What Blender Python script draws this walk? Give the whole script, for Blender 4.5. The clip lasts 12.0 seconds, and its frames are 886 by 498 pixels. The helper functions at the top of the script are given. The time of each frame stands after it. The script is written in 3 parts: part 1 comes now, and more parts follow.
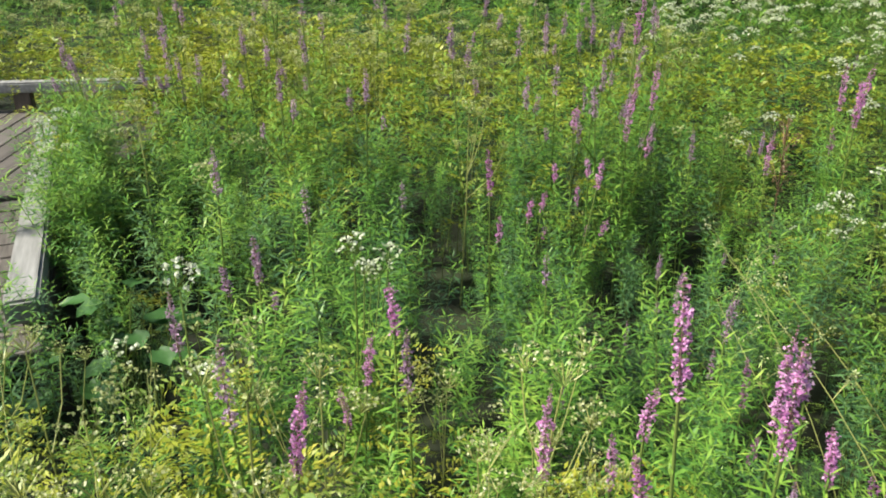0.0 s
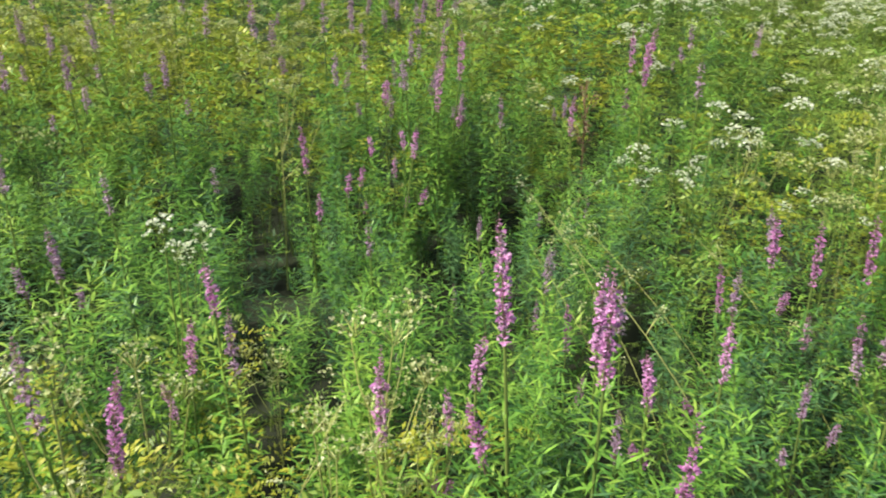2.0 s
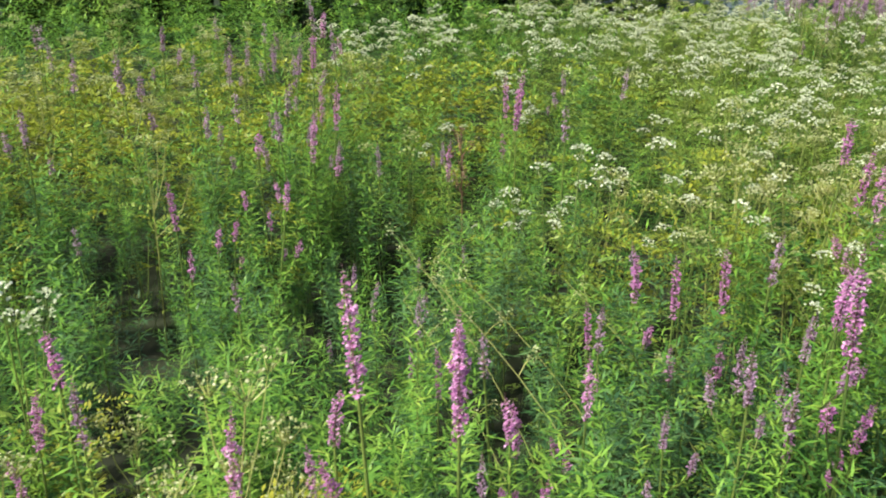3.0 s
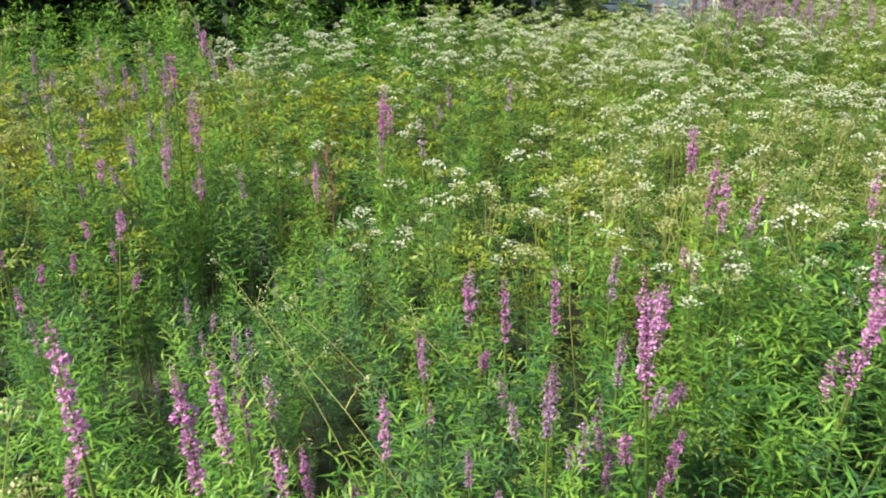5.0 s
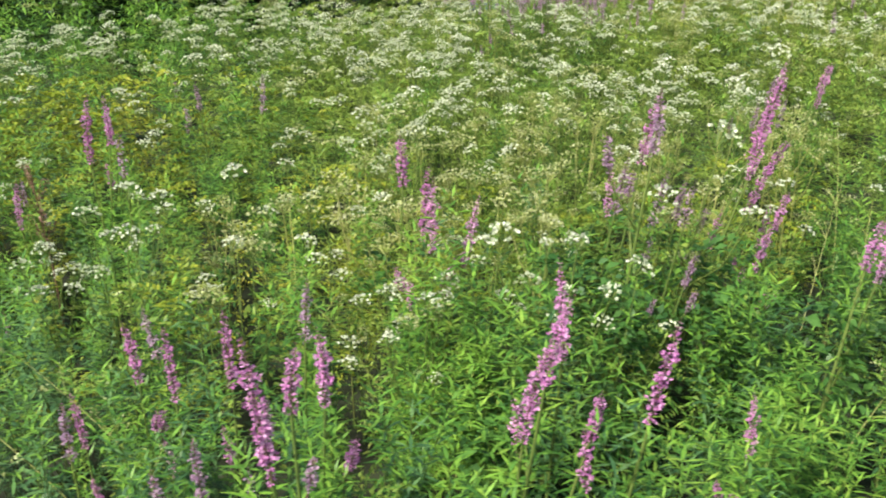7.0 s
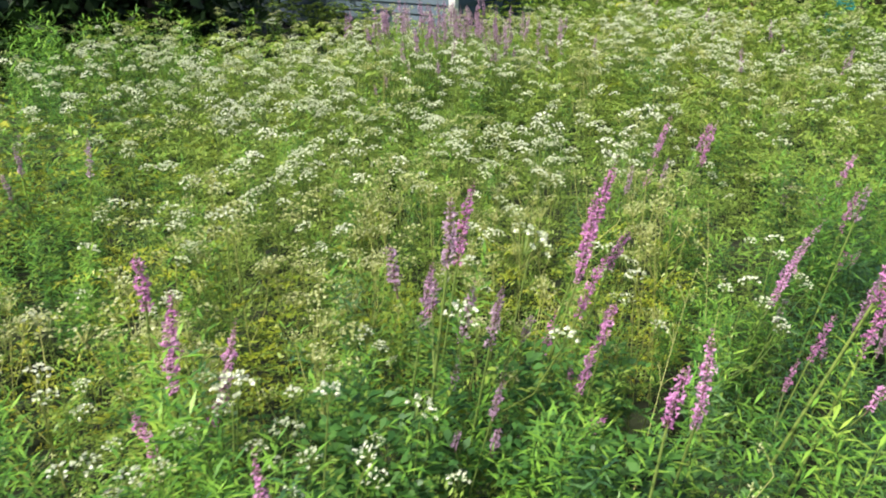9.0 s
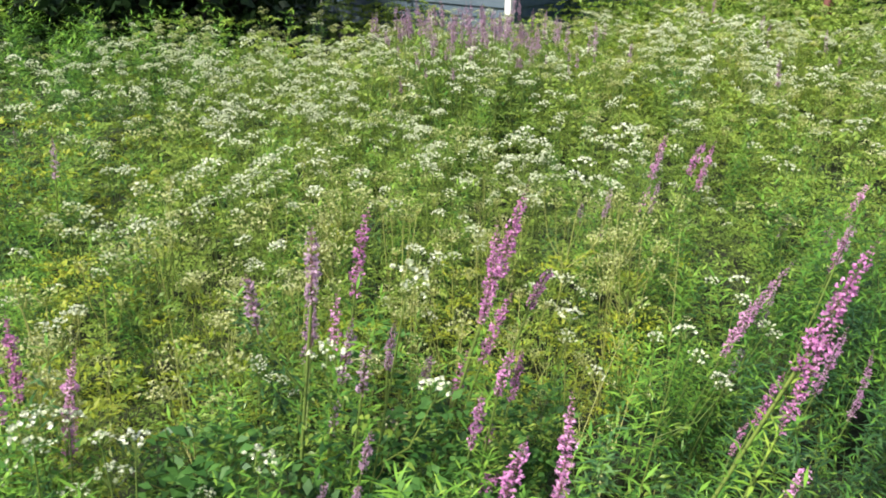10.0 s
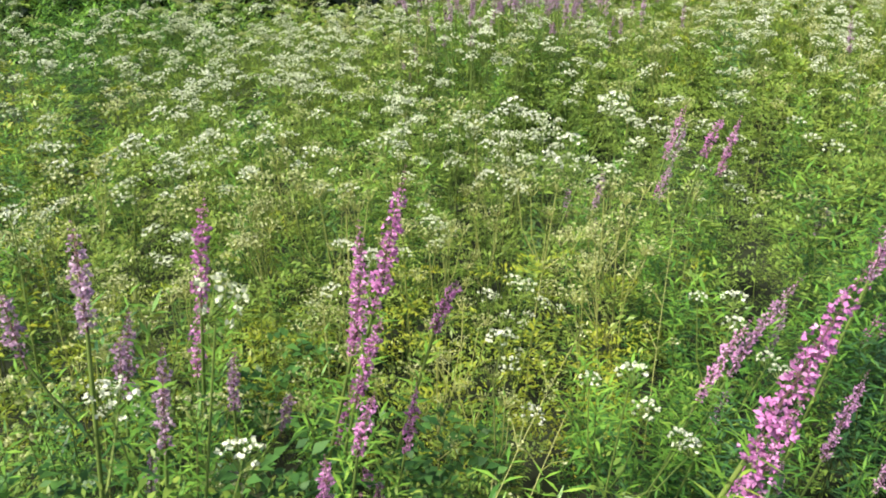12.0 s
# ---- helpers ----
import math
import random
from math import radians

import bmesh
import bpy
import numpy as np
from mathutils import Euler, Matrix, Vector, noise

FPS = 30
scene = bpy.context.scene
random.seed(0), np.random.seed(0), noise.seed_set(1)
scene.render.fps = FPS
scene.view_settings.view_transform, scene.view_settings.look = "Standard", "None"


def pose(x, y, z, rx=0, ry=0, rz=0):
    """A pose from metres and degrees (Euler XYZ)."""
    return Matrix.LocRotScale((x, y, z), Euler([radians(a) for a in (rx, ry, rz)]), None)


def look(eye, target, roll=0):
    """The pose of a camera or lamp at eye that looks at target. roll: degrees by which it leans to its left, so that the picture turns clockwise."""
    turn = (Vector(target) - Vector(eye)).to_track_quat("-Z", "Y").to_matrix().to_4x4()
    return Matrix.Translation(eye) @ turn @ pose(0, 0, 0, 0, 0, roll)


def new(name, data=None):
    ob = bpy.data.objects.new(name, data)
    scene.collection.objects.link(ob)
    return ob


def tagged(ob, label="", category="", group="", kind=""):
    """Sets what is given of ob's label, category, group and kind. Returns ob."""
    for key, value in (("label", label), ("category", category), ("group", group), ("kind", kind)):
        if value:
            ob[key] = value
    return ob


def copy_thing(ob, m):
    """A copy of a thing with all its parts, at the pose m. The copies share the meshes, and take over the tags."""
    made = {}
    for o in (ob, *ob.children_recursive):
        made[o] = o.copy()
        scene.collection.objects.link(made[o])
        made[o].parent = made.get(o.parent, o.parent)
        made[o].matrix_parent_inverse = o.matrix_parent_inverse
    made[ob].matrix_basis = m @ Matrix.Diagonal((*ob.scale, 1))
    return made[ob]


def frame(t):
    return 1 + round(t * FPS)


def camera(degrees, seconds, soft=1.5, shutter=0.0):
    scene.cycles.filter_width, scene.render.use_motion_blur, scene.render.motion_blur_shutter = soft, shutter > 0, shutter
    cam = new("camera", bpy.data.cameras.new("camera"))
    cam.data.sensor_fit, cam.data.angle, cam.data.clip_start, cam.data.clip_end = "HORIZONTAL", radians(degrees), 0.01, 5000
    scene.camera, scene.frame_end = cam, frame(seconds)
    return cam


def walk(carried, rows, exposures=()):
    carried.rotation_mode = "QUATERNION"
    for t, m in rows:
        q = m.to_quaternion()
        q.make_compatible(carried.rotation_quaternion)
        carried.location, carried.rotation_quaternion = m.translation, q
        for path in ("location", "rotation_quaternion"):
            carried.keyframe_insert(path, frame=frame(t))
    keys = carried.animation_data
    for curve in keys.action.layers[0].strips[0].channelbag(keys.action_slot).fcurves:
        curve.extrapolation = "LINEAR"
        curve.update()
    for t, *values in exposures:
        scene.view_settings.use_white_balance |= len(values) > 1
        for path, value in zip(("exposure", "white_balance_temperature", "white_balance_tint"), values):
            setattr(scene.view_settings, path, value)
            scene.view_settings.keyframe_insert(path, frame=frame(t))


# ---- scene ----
# ---- camera ----
cam = camera(56.97, 12.0, soft=1.9, shutter=0.25)
PATH = [
    (0.0, 0.000, 0.000, 2.000, -0.00, -25.06, -0.21),
    (0.5, -0.002, 0.006, 1.999, -0.40, -24.88, -0.10),
    (1.0, 0.005, 0.012, 1.990, -1.35, -25.25, 0.04),
    (1.5, 0.019, 0.012, 1.969, -6.86, -25.64, 0.18),
    (2.0, 0.021, -0.002, 1.937, -13.23, -25.82, 0.20),
    (2.5, 0.037, -0.022, 1.932, -19.03, -25.02, 0.59),
    (3.0, 0.143, -0.028, 1.944, -20.20, -22.59, 0.20),
    (3.5, 0.318, -0.036, 1.948, -21.12, -22.13, -0.09),
    (3.7, 0.395, -0.035, 1.931, -21.38, -21.97, -0.17),
    (5.3, 0.625, -0.046, 1.918, -24.78, -21.62, -1.40),
    (5.5, 0.668, -0.003, 1.925, -27.04, -21.79, -1.14),
    (6.0, 0.777, 0.089, 1.929, -32.26, -22.13, -0.56),
    (6.5, 0.934, 0.084, 1.912, -33.01, -22.48, -1.65),
    (7.0, 1.155, 0.005, 1.937, -34.26, -22.99, -0.32),
    (7.5, 1.327, -0.055, 1.955, -35.40, -23.44, 0.32),
    (7.7, 1.377, -0.053, 1.958, -35.73, -23.51, 0.23),
    (9.3, 2.070, 0.096, 2.096, -36.76, -22.10, -0.08),
    (9.5, 2.198, 0.066, 2.098, -34.72, -22.25, 0.50),
    (10.0, 2.463, -0.007, 2.076, -30.83, -22.27, 0.32),
    (10.5, 2.659, 0.008, 2.038, -29.30, -22.74, -0.16),
    (11.0, 2.883, 0.125, 1.979, -27.99, -22.89, 0.08),
    (11.5, 3.034, 0.215, 1.948, -25.88, -23.33, -0.48),
    (12.0, 3.157, 0.246, 1.915, -24.29, -23.82, -1.28),
]
# seconds, eye, heading, tilt, lean
walk(cam, [(t, pose(x, y, z, 0, 0, heading) @ pose(0, 0, 0, 90 + tilt) @ pose(0, 0, 0, 0, 0, lean)) for t, x, y, z, heading, tilt, lean in PATH],
     exposures=((0.0, 0.98), (3.7, 0.96), (5.3, 1.02), (7.7, 1.02), (9.3, 1.05), (12.0, 1.09)))

# ---- light ----
world = bpy.data.worlds.new("world")
scene.world = world
world.use_nodes = True
sky = world.node_tree.nodes.new("ShaderNodeTexSky")
sky.sky_type, sky.sun_disc = "NISHITA", False
sky.sun_elevation, sky.sun_rotation = radians(52), radians(261)
sky.air_density, sky.dust_density, sky.ozone_density = 1.0, 2.5, 1.0
world.node_tree.links.new(sky.outputs[0], world.node_tree.nodes["Background"].inputs[0])
world.node_tree.nodes["Background"].inputs[1].default_value = 0.07
sun = new("sun", bpy.data.lights.new("sun", "SUN"))
sun.data.energy, sun.data.angle, sun.data.color = 3.7, radians(7), (1.0, 0.95, 0.84)
sun.matrix_basis = look((-6.5, -1.0, 8.4), (0, 0, 0))


# ---- materials ----
def shader(name):
    m = bpy.data.materials.new(name)
    m.use_nodes = True
    return m, m.node_tree.nodes, m.node_tree.links, m.node_tree.nodes["Principled BSDF"]


def ramp(nodes, links, source, stops):
    r = nodes.new("ShaderNodeValToRGB")
    while len(r.color_ramp.elements) < len(stops):
        r.color_ramp.elements.new(0.5)
    for e, (at, c) in zip(r.color_ramp.elements, stops):
        e.position, e.color = at, (*c, 1)
    links.new(source, r.inputs[0])
    return r.outputs[0]


def leaf_material(name, stops, patch=0.9, see_through=0.2, rough=0.45, fine=60.0, vary=0.62):
    """Living tissue: each leaf has its own tint, patches of the meadow differ, light passes through."""
    m, nodes, links, bsdf = shader(name)
    geo = nodes.new("ShaderNodeNewGeometry")
    one, who = nodes.new("ShaderNodeTexNoise"), nodes.new("ShaderNodeObjectInfo")
    one.inputs["Scale"].default_value, one.inputs["Detail"].default_value = patch, 3
    links.new(geo.outputs["Position"], one.inputs["Vector"])
    grain = nodes.new("ShaderNodeTexNoise")
    grain.inputs["Scale"].default_value = fine
    links.new(geo.outputs["Position"], grain.inputs["Vector"])
    total = None
    for source, weight in ((one.outputs["Fac"], 0.9), (geo.outputs["Random Per Island"], vary), (who.outputs["Random"], 0.25), (grain.outputs["Fac"], 0.3)):
        mul = nodes.new("ShaderNodeMath")
        mul.operation = "MULTIPLY_ADD"
        mul.inputs[1].default_value, mul.inputs[2].default_value = weight, -weight / 2
        links.new(source, mul.inputs[0])
        if total is not None:
            add = nodes.new("ShaderNodeMath")
            links.new(total, add.inputs[0]), links.new(mul.outputs[0], add.inputs[1])
            total = add.outputs[0]
        else:
            mul.inputs[2].default_value = 0.5 - weight / 2
            total = mul.outputs[0]
    colour = ramp(nodes, links, total, stops)
    links.new(colour, bsdf.inputs["Base Color"])
    bsdf.inputs["Roughness"].default_value = rough
    bsdf.inputs["Specular IOR Level"].default_value = 0.45
    thin, mix = nodes.new("ShaderNodeBsdfTranslucent"), nodes.new("ShaderNodeMixShader")
    links.new(colour, thin.inputs[0])
    mix.inputs[0].default_value = see_through
    links.new(bsdf.outputs[0], mix.inputs[1]), links.new(thin.outputs[0], mix.inputs[2])
    links.new(mix.outputs[0], nodes["Material Output"].inputs[0])
    return m


def worn_material(name, stops, scale=(3, 3, 3), rough=0.8, bump=0.3, detail=6):
    m, nodes, links, bsdf = shader(name)
    where, mapping, grain = nodes.new("ShaderNodeTexCoord"), nodes.new("ShaderNodeMapping"), nodes.new("ShaderNodeTexNoise")
    who = nodes.new("ShaderNodeObjectInfo")
    mapping.inputs["Scale"].default_value = scale
    links.new(where.outputs["Object"], mapping.inputs["Vector"]), links.new(mapping.outputs[0], grain.inputs["Vector"])
    grain.inputs["Scale"].default_value, grain.inputs["Detail"].default_value = 4, detail
    shift = nodes.new("ShaderNodeMath")
    shift.operation = "MULTIPLY_ADD"
    shift.inputs[1].default_value, shift.inputs[2].default_value = 0.3, -0.15
    add = nodes.new("ShaderNodeMath")
    links.new(who.outputs["Random"], shift.inputs[0])
    links.new(shift.outputs[0], add.inputs[0]), links.new(grain.outputs["Fac"], add.inputs[1])
    links.new(ramp(nodes, links, add.outputs[0], stops), bsdf.inputs["Base Color"])
    bsdf.inputs["Roughness"].default_value = rough
    b = nodes.new("ShaderNodeBump")
    b.inputs["Strength"].default_value, b.inputs["Distance"].default_value = bump, 0.01
    links.new(grain.outputs["Fac"], b.inputs["Height"]), links.new(b.outputs[0], bsdf.inputs["Normal"])
    return m


LOOSE = leaf_material("loosestrife leaf", [(0.1, (0.026, 0.08, 0.02)), (0.45, (0.078, 0.215, 0.032)), (0.85, (0.21, 0.40, 0.05))], see_through=0.15)
YOUNG = leaf_material("young leaf", [(0.1, (0.09, 0.22, 0.03)), (0.5, (0.19, 0.38, 0.045)), (0.9, (0.36, 0.50, 0.08))], see_through=0.2)
FERN = leaf_material("umbellifer leaf", [(0.1, (0.08, 0.17, 0.028)), (0.5, (0.225, 0.34, 0.055)), (0.9, (0.39, 0.46, 0.09))], see_through=0.26, vary=0.4)
# blue-green leaf tone, darkened to carry the shade of the hollows
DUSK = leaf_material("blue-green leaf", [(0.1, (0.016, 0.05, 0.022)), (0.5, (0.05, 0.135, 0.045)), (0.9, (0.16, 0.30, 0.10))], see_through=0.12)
GOLD = leaf_material("turning leaf", [(0.1, (0.14, 0.24, 0.02)), (0.5, (0.30, 0.36, 0.03)), (0.9, (0.46, 0.42, 0.05))], vary=0.35)
# green lowered in the colour itself, as if these leaves stood in shade
BROAD = leaf_material("broad leaf", [(0.1, (0.018, 0.065, 0.018)), (0.9, (0.07, 0.18, 0.04))], rough=0.45, vary=0.4)
GROUNDCOVER = leaf_material("low leaflet", [(0.1, (0.03, 0.10, 0.022)), (0.9, (0.12, 0.27, 0.05))], vary=0.5)
# near-black green: the wood's shade is put into the leaf colour
WOODS = leaf_material("shade-dark wood leaf", [(0.1, (0.008, 0.022, 0.008)), (0.9, (0.03, 0.07, 0.018))], see_through=0.15)
STEM = leaf_material("green stem", [(0.1, (0.07, 0.13, 0.03)), (0.9, (0.20, 0.26, 0.06))], see_through=0.0)
BROWN = leaf_material("dead stem", [(0.1, (0.13, 0.07, 0.045)), (0.9, (0.30, 0.18, 0.11))], see_through=0.1)
PINK = leaf_material("magenta petal", [(0.1, (0.48, 0.17, 0.41)), (0.5, (0.70, 0.28, 0.60)), (0.9, (0.87, 0.55, 0.79))], see_through=0.3, patch=3)
LILAC = leaf_material("lilac petal", [(0.1, (0.42, 0.20, 0.39)), (0.5, (0.60, 0.32, 0.55)), (0.9, (0.76, 0.50, 0.70))], see_through=0.3, patch=3)
MAUVE = leaf_material("mauve petal", [(0.1, (0.33, 0.20, 0.31)), (0.5, (0.50, 0.31, 0.47)), (0.9, (0.64, 0.46, 0.60))], see_through=0.3, patch=3)
CALYX = leaf_material("calyx", [(0.1, (0.13, 0.08, 0.07)), (0.9, (0.30, 0.17, 0.18))], see_through=0.2)
WHITE = leaf_material("white petal", [(0.1, (0.50, 0.57, 0.34)), (0.5, (0.71, 0.75, 0.55)), (0.9, (0.87, 0.88, 0.77))], see_through=0.25, patch=2)
CREAM = leaf_material("seed umbel", [(0.1, (0.28, 0.35, 0.10)), (0.5, (0.50, 0.54, 0.22)), (0.9, (0.70, 0.71, 0.44))], see_through=0.3, patch=1.5)
STRAW = leaf_material("straw", [(0.1, (0.20, 0.25, 0.06)), (0.9, (0.42, 0.42, 0.14))], see_through=0.0)
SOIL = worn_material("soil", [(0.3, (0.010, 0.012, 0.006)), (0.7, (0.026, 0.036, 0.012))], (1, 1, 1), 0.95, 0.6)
DECK = worn_material("weathered board", [(0.25, (0.06, 0.052, 0.043)), (0.55, (0.11, 0.098, 0.082)), (0.8, (0.165, 0.15, 0.13))], (14, 1.2, 6), 0.85, 0.4)
KERB = worn_material("silvered timber", [(0.25, (0.16, 0.16, 0.15)), (0.6, (0.29, 0.29, 0.27)), (0.85, (0.38, 0.38, 0.36))], (9, 1.0, 9), 0.8, 0.3)
POST = worn_material("damp timber", [(0.3, (0.05, 0.04, 0.03)), (0.7, (0.14, 0.11, 0.08))], (6, 6, 1.5), 0.9)
# blue-grey siding, darker than its paint because the walls' shade is included
SIDING = worn_material("blue-grey siding", [(0.3, (0.07, 0.105, 0.14)), (0.7, (0.11, 0.15, 0.19))], (0.6, 2, 4), 0.55, 0.1)
TRIM = worn_material("white trim", [(0.3, (0.70, 0.70, 0.69)), (0.7, (0.82, 0.82, 0.80))], (2, 2, 1), 0.5, 0.05)
STONE = worn_material("footing", [(0.3, (0.07, 0.07, 0.075)), (0.7, (0.14, 0.14, 0.14))], (3, 3, 3), 0.9)
ROOF = worn_material("roof", [(0.3, (0.05, 0.05, 0.055)), (0.7, (0.10, 0.10, 0.11))], (3, 3, 3), 0.8)
TEAL = worn_material("teal paint", [(0.3, (0.02, 0.16, 0.15)), (0.7, (0.03, 0.25, 0.22))], (2, 2, 1), 0.5, 0.1)
RUST = worn_material("red-brown paint", [(0.3, (0.11, 0.045, 0.04)), (0.7, (0.20, 0.08, 0.07))], (2, 2, 1), 0.7, 0.2)
BARK = worn_material("bark", [(0.3, (0.02, 0.016, 0.012)), (0.7, (0.06, 0.05, 0.035))], (5, 5, 1), 0.95, 0.8)

rng = np.random.default_rng(7)


# ---- mesh helpers ----
def mesh_of(name, verts, faces, *mats, slots=None):
    """A mesh from arrays of places and of four-cornered faces."""
    me = bpy.data.meshes.new(name)
    n = len(faces)
    me.vertices.add(len(verts)), me.loops.add(n * 4), me.polygons.add(n)
    me.vertices.foreach_set("co", np.asarray(verts, np.float32).ravel())
    me.loops.foreach_set("vertex_index", np.asarray(faces, np.int32).ravel())
    me.polygons.foreach_set("loop_start", np.arange(0, n * 4, 4, dtype=np.int32))
    me.polygons.foreach_set("loop_total", np.full(n, 4, np.int32))
    for m in mats:
        me.materials.append(m)
    if slots is not None:
        me.polygons.foreach_set("material_index", np.asarray(slots, np.int32))
    me.update(calc_edges=True)
    return me


def join(*pieces):
    """Arrays of (verts, faces) put into one."""
    vs, fs, n = [], [], 0
    for v, f in pieces:
        vs.append(v), fs.append(f + n)
        n += len(v)
    return np.concatenate(vs), np.concatenate(fs)


def thing(name, at, label, category, group="", kind=""):
    ob = new(name)
    ob.empty_display_size = 0.05
    ob.matrix_basis = at
    return tagged(ob, label, category, group, kind)


def part(name, me, parent, label=""):
    ob = new(name, me)
    ob.parent = parent
    return tagged(ob, label)


def leaves(base, direction, side, length, width, droop):
    """Lance-shaped leaves, folded along the midrib: arrays of places, unit ways, unit sides."""
    length, width, droop = (np.asarray(a)[:, None] for a in (length, width, droop))
    down = np.array([0, 0, -1.0])
    mid = base + direction * length * 0.42
    rise = np.cross(side, direction)
    tip = base + direction * length + down * droop * length
    left, right = mid + side * width / 2 + rise * width * 0.2, mid - side * width / 2 + rise * width * 0.2
    v = np.stack([base, left, tip, right], 1).reshape(-1, 3)
    return v, np.arange(len(v)).reshape(-1, 4)


def tube(path, radii, sides=3):
    """A thin stalk along a path."""
    path, radii = np.asarray(path, float), np.asarray(radii, float)
    way = np.gradient(path, axis=0)
    way /= np.linalg.norm(way, axis=1)[:, None] + 1e-9
    a = np.cross(way, [0.31, 0.95, 0.05])
    a /= np.linalg.norm(a, axis=1)[:, None] + 1e-9
    b = np.cross(way, a)
    ang = np.arange(sides) * 2 * np.pi / sides
    ring = path[:, None] + radii[:, None, None] * (a[:, None] * np.cos(ang)[None, :, None] + b[:, None] * np.sin(ang)[None, :, None])
    n = len(path)
    i, j = np.meshgrid(np.arange(n - 1), np.arange(sides), indexing="ij")
    f = np.stack([i * sides + j, i * sides + (j + 1) % sides, (i + 1) * sides + (j + 1) % sides, (i + 1) * sides + j], -1)
    return ring.reshape(-1, 3), f.reshape(-1, 4)


def unit(v):
    return v / (np.linalg.norm(v, axis=-1, keepdims=True) + 1e-9)


def box(x0, y0, z0, x1, y1, z1, bevel=0.0):
    bm = bmesh.new()
    bmesh.ops.create_cube(bm, size=1)
    for v in bm.verts:
        v.co = ((x0 + x1) / 2 + v.co.x * (x1 - x0), (y0 + y1) / 2 + v.co.y * (y1 - y0), (z0 + z1) / 2 + v.co.z * (z1 - z0))
    if bevel:
        bmesh.ops.bevel(bm, geom=bm.edges[:], offset=bevel, segments=2, affect="EDGES")
    return bm


def solid(name, bm, material, parent, label="", at=None):
    me = bpy.data.meshes.new(name)
    bm.to_mesh(me), bm.free()
    me.materials.append(material)
    ob = part(name, me, parent, label)
    if at is not None:
        ob.matrix_basis = at
    return ob


# ---- plant shapes ----
def leafy_shoot(foot, way, height, whorls, size, first=0.15, tip=0.72):
    """Narrow leaves in whorls of three up a shoot, smaller and more upright towards the tip. Also tells which leaves are young."""
    t = np.linspace(first, 1, whorls) ** 0.9
    sway = rng.normal(0, 0.03, 2)
    n = 3
    tt = np.repeat(t, n) + rng.normal(0, 0.006, whorls * n)
    ang = np.tile(np.arange(n) * 2 * np.pi / n, whorls) + np.repeat(np.arange(whorls) * 1.05, n) + rng.normal(0, 0.16, whorls * n)
    base = foot + way * (height * tt)[:, None]
    base[:, :2] += (tt ** 2)[:, None] * sway * height
    up = rng.normal(0.1, 0.18, whorls * n) + 0.4 * np.clip(tt, 0, 1.1) ** 6
    d = unit(np.stack([np.cos(ang), np.sin(ang), up], -1))
    s = unit(np.cross(d, [0, 0, 1.0]))
    ln = size * (1 - (1 - tip) * np.clip(tt, 0, 1) ** 1.5) * rng.uniform(0.75, 1.2, whorls * n)
    leaf = leaves(base, d, s, ln, ln * rng.uniform(0.12, 0.17, whorls * n), rng.uniform(-0.1, 0.2, whorls * n))
    k = np.linspace(0, 1, 4)
    path = foot + way * (height * k)[:, None]
    path[:, :2] += (k ** 2)[:, None] * sway * height
    return leaf, tube(path, height * 0.0035 * (1.2 - k)), path[-1], (tt > 0.78).astype(int)


def loosestrife_stem(height=0.8, whorls=15, size=0.075, branches=4, shoot=7):
    """Leaves, stalks and the young leaves of one upright stem with side shoots."""
    lean = unit(np.array([rng.normal(0, 0.10), rng.normal(0, 0.10), 1.0]))
    leaf, stalk, top, new_leaf = leafy_shoot(np.zeros(3), lean, height, whorls, size, 0.28)
    ls, ss, ys = [leaf], [stalk], [new_leaf]
    for _ in range(branches):
        k, a = rng.uniform(0.4, 0.85), rng.uniform(0, 6.28)
        w = unit(np.array([np.cos(a) * 0.36, np.sin(a) * 0.36, 1.0]))
        l2, s2, _, y2 = leafy_shoot(lean * height * k, w, height * rng.uniform(0.17, 0.32), shoot, size * 0.85, 0.25)
        ls.append(l2), ss.append(s2), ys.append(y2)
    return join(*ls), join(*ss), np.concatenate(ys)


def ferny(height, fronds, reach, size=1.0, ratio=0.42, count=28):
    """Divided leaves: leaflets in flat arching fronds."""
    vs = []
    for _ in range(fronds):
        a, up = rng.uniform(0, 6.28), rng.uniform(0.4, 1.5)
        start = np.array([0, 0, height * rng.uniform(0.2, 0.9)])
        w = unit(np.array([np.cos(a), np.sin(a), up]))
        side = unit(np.cross(w, [0, 0, 1.0]) + rng.normal(0, 0.15, 3))
        n = count
        t = np.repeat(np.linspace(0.2, 1, n // 2), 2)
        sign = np.tile([1, -1], n // 2)
        base = start + w * (reach * t)[:, None] + np.array([0, 0, -1]) * (0.5 * reach * t ** 2)[:, None]
        base += side * (sign * rng.uniform(0.0, 0.06, n) * (1.2 - t))[:, None]
        d = unit(w * 0.7 + side * sign[:, None] + rng.normal(0, 0.25, (n, 3)))
        s = unit(np.cross(d, rng.normal(0, 0.3, (n, 3)) + [0, 0, 1.0]))
        ln = size * rng.uniform(0.020, 0.042, n) * (1.3 - 0.6 * t)
        vs.append(leaves(base, d, s, ln, ln * ratio, rng.uniform(0, 0.3, n)))
    return join(*vs)


